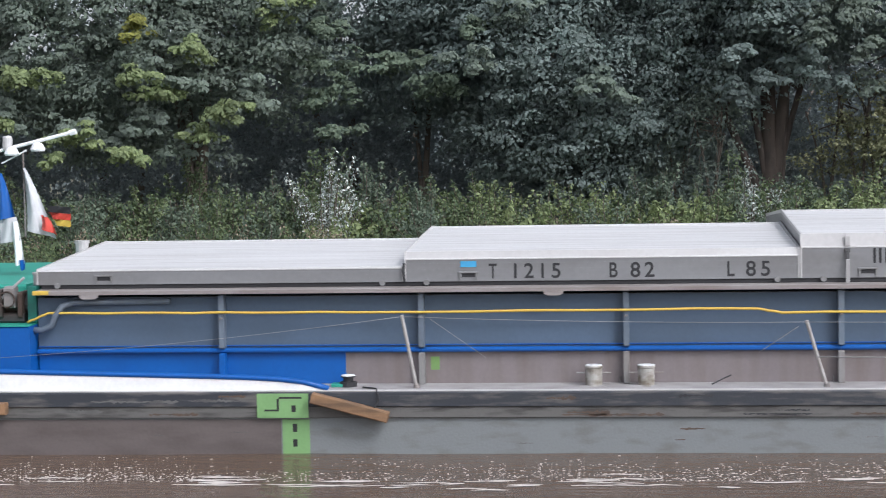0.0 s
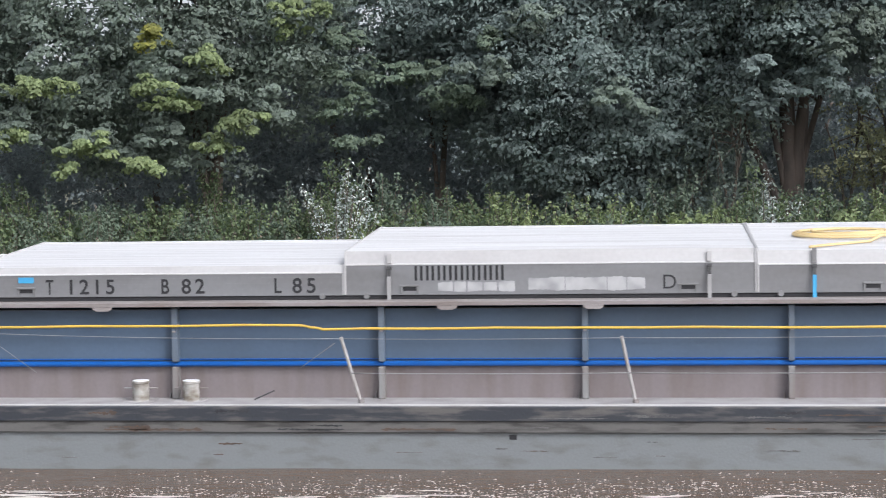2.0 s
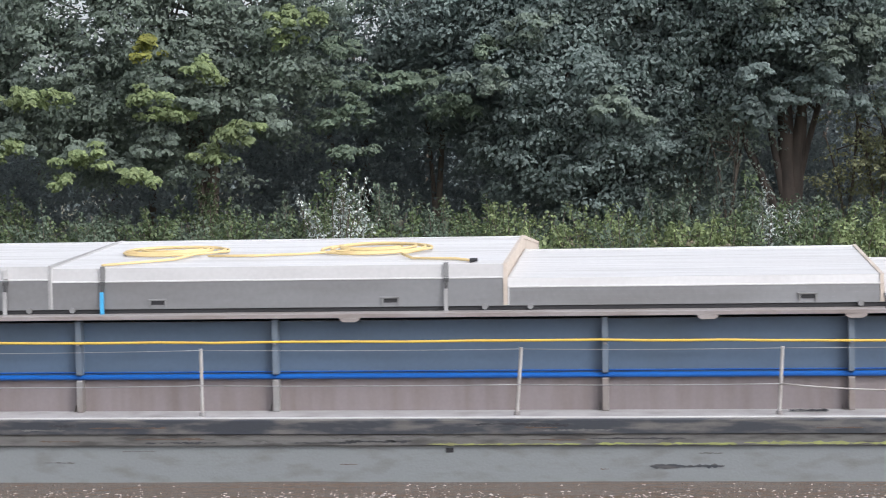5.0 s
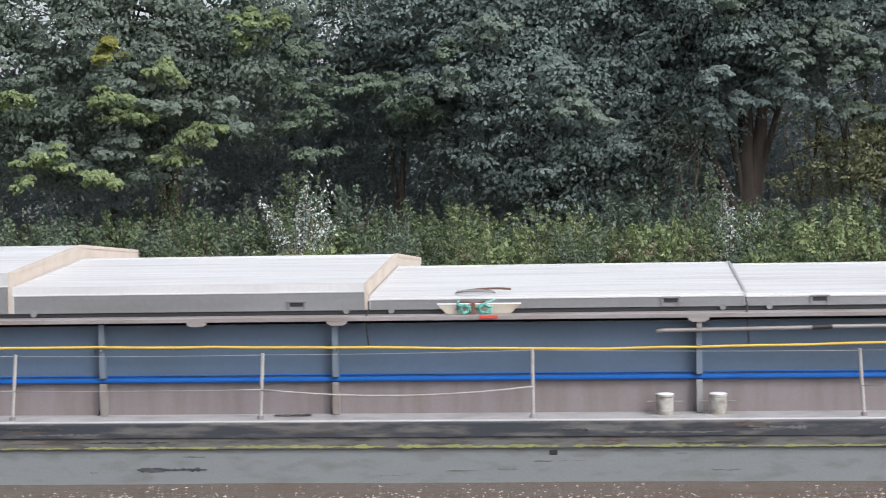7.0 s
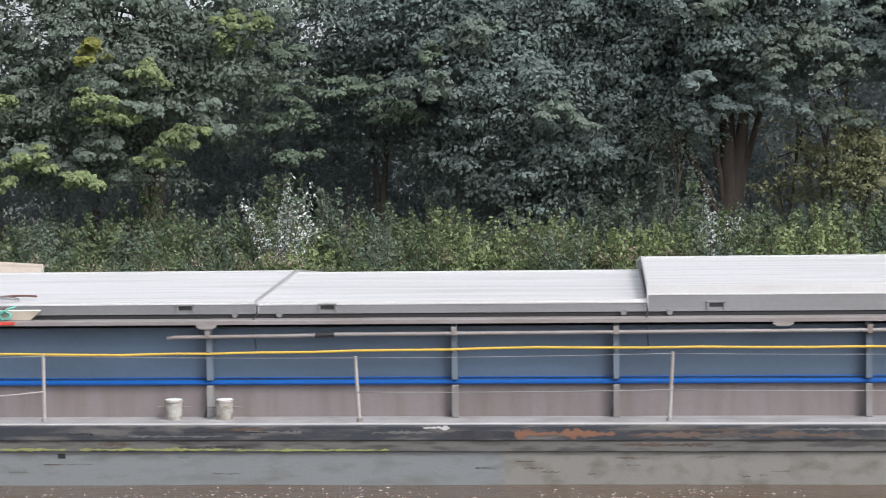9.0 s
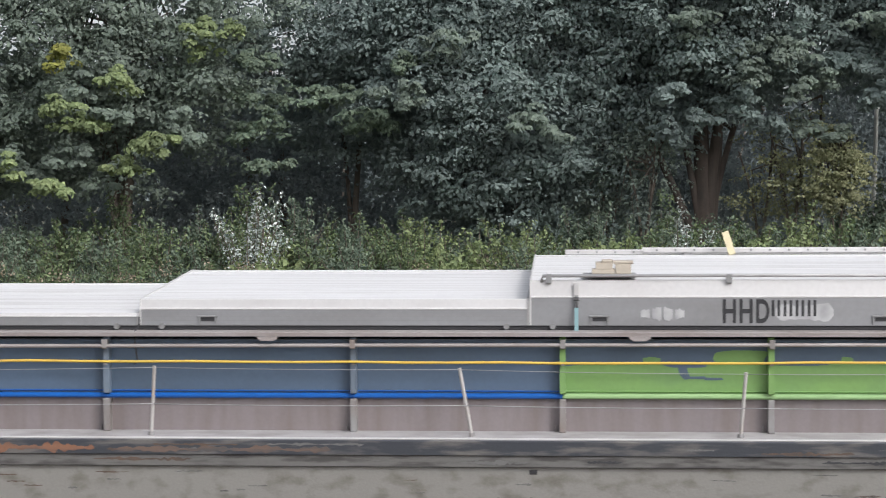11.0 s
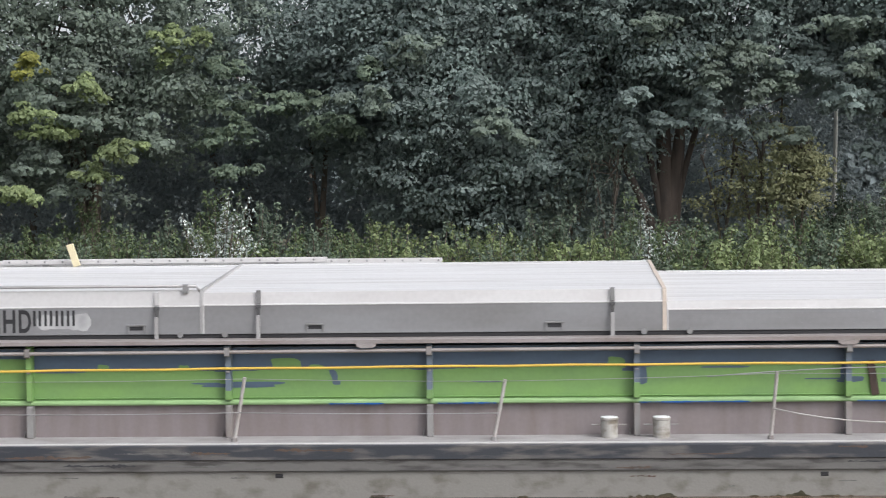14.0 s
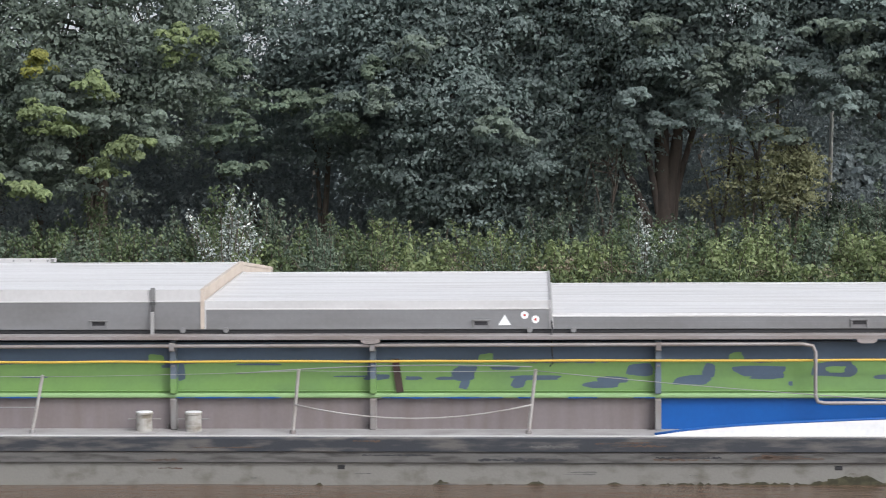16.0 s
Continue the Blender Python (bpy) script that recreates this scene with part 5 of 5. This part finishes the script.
    tree(9.15, 58, 1.8, ((0.25, 0, 8.5, 0.09, 0.03),), (9.3, 58.5, 10.5, 1.8, 1.2, 1.8), "slender birch with a pale trunk", LEAF_LIGHT, BIRCH, 7, 16)
    tree(6.95, 50.4, 1.8, ((0.3, 0, 3.2, 0.05, 0.1), (-0.4, 0.1, 2.9, 0.04, 0.1)), (6.95, 50.4, 4.3, 0.8, 0.7, 1.2), "young tree with pale yellowish olive leaves", LEAF_OLIVE, BARK, 19, 70, 0.11, 330, (), (0.35, 0.6))
    # thin undergrowth trees behind
    for i, (x, y, h, sprays) in enumerate(((5.9, 51.6, 4.0, 16), (1.9, 51.4, 3.6, 26), (6.5, 52.4, 4.6, 14), (1.0, 52.5, 3.8, 30), (5.1, 52.0, 3.4, 13))):
        tree(x, y, 1.8, ((0.4, 0, h, 0.06, 0.1), (-0.5, 0.1, h * 0.9, 0.05, 0.1)), (x, y, 1.8 + h * 0.62, 1.2, 0.9, h * 0.42), "thin sapling with pale olive leaves" if x > 3 else "thin sapling with dull green leaves", LEAF_OLIVE if x > 3 else LEAF_MAPLE, BARK, 20 + i, sprays, 0.11, 210, (), (0.4, 0.75))
    # the wood further in
    rng = np.random.default_rng(40)
    for k, (x0, x1, y, top, size, n) in enumerate(((-22, 12, 57.5, 5.6, 0.15, 260), (-28, 17, 61.5, 8.6, 0.17, 420), (-40, 26, 78, 11.5, 0.22, 400), (-90, 80, 190, 6.5, 0.95, 300))):
        P, N = [], []
        for i in range(n):
            c = (rng.uniform(x0, x1), y + rng.uniform(-2, 3), 0)
            lim = top if c[0] < -5 else top + 1.5
            c = (c[0], c[1], rng.uniform(2.2, lim))
            if 7.3 < c[0] * 52 / c[1] < 10.2 and 3.1 < c[2] < 5.8 and k < 3:
                continue
            r = rng.uniform(1.0, 1.9) * (3.0 if k == 3 else 0.75 if k == 0 else 1)
            p, nn = bough(c, r, r * 0.8, int((130, 150, 150, 13)[k] * r * r), rng, 0.8, 1.0)
            P.append(p)
            N.append(nn)
        P, N = np.concatenate(P), np.concatenate(N)
        keep = clear_of_gaps(P)
        # Haze is tinted into this leaf colour.
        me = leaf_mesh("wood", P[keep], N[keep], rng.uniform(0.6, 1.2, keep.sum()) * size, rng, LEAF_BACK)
        tagged(new("far_wood", me), "wood behind the first trees in a haze-tinted leaf colour", "wood", kind="stuff")
    trunks = Shape()
    for i in range(34):
        x, y = rng.uniform(-30, 18), rng.uniform(58, 70)
        lean = rng.normal(0, 0.5)
        if 6.5 < x * 52 / y < 11:
            continue
        trunks.tube([(x, y, 1.6), (x + lean * 0.4, y, 4.5), (x + lean, y, 8)], [0.14, 0.11, 0.07], 6)
    solid("far_trunks", trunks, BARK, "dark trunks inside the wood", "trunks", kind="stuff", smooth=True)


def bush(x, y, foot, wide, high, leaf, seed, label, shoots=18, size=0.11, per=60, group="bushes on the far bank"):
    """Upright leafy shoots of uneven height from one root."""
    rng = np.random.default_rng(seed)
    ob = thing("bush", label, "bush", group)
    ob.location = (x, y, foot)
    stems = Shape()
    P, N = [], []
    for _ in range(shoots):
        a, q = rng.uniform(0, 2 * np.pi), rng.uniform(0, 1) ** 0.6
        bx, by = wide * 0.5 * q * np.cos(a), wide * 0.4 * q * np.sin(a)
        h = high * rng.uniform(0.55, 1.0) * (1 - 0.35 * q)
        lx, ly = bx * 0.25 + rng.normal(0, 0.08), by * 0.2
        stems.tube([(bx * 0.3, by * 0.3, -0.1), (bx * 0.8, by * 0.8, h * 0.5), (bx + lx, by + ly, h)], [0.018, 0.012, 0.005], 4)
        n = int(per * (0.6 + h))
        t = rng.uniform(0.08, 1.0, n)
        spread = (0.30 * (1.08 - t) + 0.06) * min(1.3, 0.5 + 0.4 * high)
        ang = rng.uniform(0, 2 * np.pi, n)
        w = spread * rng.uniform(0.3, 1.0, n)
        px = bx * (0.3 + 0.7 * t) + lx * t ** 2 + w * np.cos(ang)
        py = by * (0.3 + 0.7 * t) + ly * t ** 2 + w * np.sin(ang)
        P.append(np.stack([px, py, h * t + rng.normal(0, 0.03, n)], 1))
        nn = np.stack([0.7 * np.cos(ang), 0.7 * np.sin(ang), np.full(n, 0.7)], 1) + rng.normal(0, 0.4, (n, 3))
        N.append(nn / np.linalg.norm(nn, axis=1)[:, None])
    P, N = np.concatenate(P), np.concatenate(N)
    tagged(part("stem", stems, BARK, ob), kind="stuff")
    part("foliage", leaf_mesh("foliage", P, N, rng.uniform(0.6, 1.25, len(P)) * size, rng, leaf), leaf, ob)
    return ob


def undergrowth():
    rng = random.Random(21)
    bush(at_52(-8.9, 0, 45.5)[0], 45.5, 1.5, 1.9, 2.85, LEAF_SILVER, 900, "silvery white poplar sapling among green bushes", 20, 0.095, 34)
    bush(at_52(3.15, 0, 46)[0], 46, 1.5, 1.5, 2.7, LEAF_SILVER, 901, "thin silvery sapling among green bushes", 9, 0.09, 38)
    for i, (sx, top, leaf) in enumerate(((-6.2, -0.05, LEAF_DARK), (-7.0, -0.85, LEAF_BUSH), (-4.9, -0.95, LEAF_BUSH), (-10.6, -0.9, LEAF_DARK), (2.2, -0.85, LEAF_BUSH), (3.9, -0.2, LEAF_DARK), (4.9, -0.55, LEAF_BUSH), (6.4, -0.6, LEAF_LIGHT), (-1.4, -1.0, LEAF_BUSH), (8.6, -0.7, LEAF_DARK), (-12.4, -0.8, LEAF_DARK), (0.4, -0.9, LEAF_DARK))):
        px, _, pz = at_52(sx, top, 48)
        bush(px, 48, 1.5, 1.3, pz - 1.5 + 0.15, leaf, 930 + i, "slender green sapling that stands above the bushes", 9, 0.11, 55, "saplings on the far bank")
    for i, (x, h) in enumerate(((7.3, 2.0), (8.2, 2.4), (9.0, 2.1), (9.9, 2.5))):
        bush(x, 50.6, 1.7, 1.6, h, LEAF_DARK, 960 + i, "dark green bush at the foot of the trees", 20, 0.12, 70)
    kinds = ((LEAF_BUSH, "mid-green bush of upright leafy shoots"), (LEAF_DARK, "dark green bush at the foot of the trees"), (LEAF_BUSH, "mid-green bush of upright leafy shoots"), (LEAF_LIGHT, "light green nettle-like bush"))
    i = 0
    for row, (y, hi) in enumerate(((48.6, 2.15), (46.6, 1.75), (44.6, 1.2))):
        x = -21.0
        while x < 12.5:
            x += rng.uniform(0.65, 1.35)
            leaf, label = kinds[(i * 7 + row) % 4 if row else (0, 1, 1, 0)[i % 4]]
            tall = rng.choice((1.0, 1.0, 0.8, 1.25, 1.6)) if row < 2 else rng.choice((0.7, 1.0, 1.3))
            dark = x < -9
            if dark and leaf is LEAF_LIGHT:
                leaf, label = kinds[1]
            if x > -3 and row and rng.random() < 0.3:
                leaf, label = kinds[3]
            i += 1
            near = row == 2
            bush(x, y + rng.uniform(-0.7, 0.7), 1.45, rng.uniform(1.2, 2.0), hi * tall * rng.uniform(0.8, 1.1) * (1.1 if x > 0 else 1.0), leaf, 100 + i, label, rng.randint(11, 17), (0.15 if leaf is LEAF_LIGHT else 0.105) if near else 0.12, 42)
    r2 = np.random.default_rng(77)
    n = 9000
    p = np.stack([r2.uniform(-21, 13, n), r2.uniform(42.5, 44.5, n), 1.35 + np.abs(r2.normal(0, 0.33, n))], 1)
    nn = r2.normal(0, 1, (n, 3)) * (1, 1, 0.35)
    nn /= np.linalg.norm(nn, axis=1)[:, None]
    tagged(new("tall_weeds", leaf_mesh("tall_weeds", p, nn, r2.uniform(0.07, 0.2, n), r2, LEAF_BUSH, 0.3)), "tall grass and weeds along the bank", "weeds", kind="stuff")
    n = 2600
    k = r2.uniform(-20, 12, 46)
    c = r2.integers(0, 46, n)
    p = np.stack([k[c] + r2.normal(0, 0.14, n), 43.6 + 0.3 * np.sin(c) + r2.normal(0, 0.1, n), 1.75 + 0.25 * np.sin(c * 2.3) + np.abs(r2.normal(0, 0.16, n))], 1)
    nn = r2.normal(0, 1, (n, 3))
    nn /= np.linalg.norm(nn, axis=1)[:, None]
    tagged(new("seed_heads", leaf_mesh("seed_heads", p, nn, r2.uniform(0.04, 0.085, n), r2, LEAF_TAN, 0.6)), "dry pale seed heads along the bank", "weeds", kind="stuff")


woods()
undergrowth()


def under_way(run, lift):
    """The barge's place after that run, slightly down by the stern."""
    return pose(-run, 24.18, DECK_Z + lift, 0, 0.172, 0)


def motions():
    rows = [
        (0, under_way(-0.000, -0.005)),
        (0.5, under_way(1.536, 0.000)),
        (1, under_way(3.190, 0.005)),
        (1.5, under_way(4.710, 0.009)),
        (2, under_way(6.364, 0.012)),
        (2.5, under_way(7.885, 0.015)),
        (3, under_way(9.506, 0.017)),
        (3.5, under_way(11.038, 0.020)),
        (4, under_way(12.716, 0.022)),
        (4.5, under_way(14.274, 0.027)),
        (5, under_way(15.924, 0.033)),
        (7.5, under_way(23.793, 0.024)),
        (8, under_way(25.399, 0.022)),
        (10.5, under_way(33.270, 0.054)),
        (11, under_way(34.907, 0.054)),
        (11.5, under_way(36.417, 0.049)),
        (12, under_way(38.052, 0.042)),
        (12.5, under_way(39.561, 0.033)),
        (13, under_way(41.194, 0.022)),
        (13.5, under_way(42.727, 0.011)),
        (14, under_way(44.382, 0.002)),
        (14.5, under_way(45.921, -0.007)),
        (15, under_way(47.609, -0.017)),
        (15.5, under_way(49.183, -0.027)),
        (16, under_way(50.774, -0.038)),
    ]
    for ob in MOVERS:
        walk(ob, rows)
    walk(FOAM_AND_GLINTS, [(0, pose(0, 0, 0)), (5, pose(-6.5, 0, 0)), (10, pose(-14, 0, 0)), (16, pose(-23, 0, 0))])


motions()
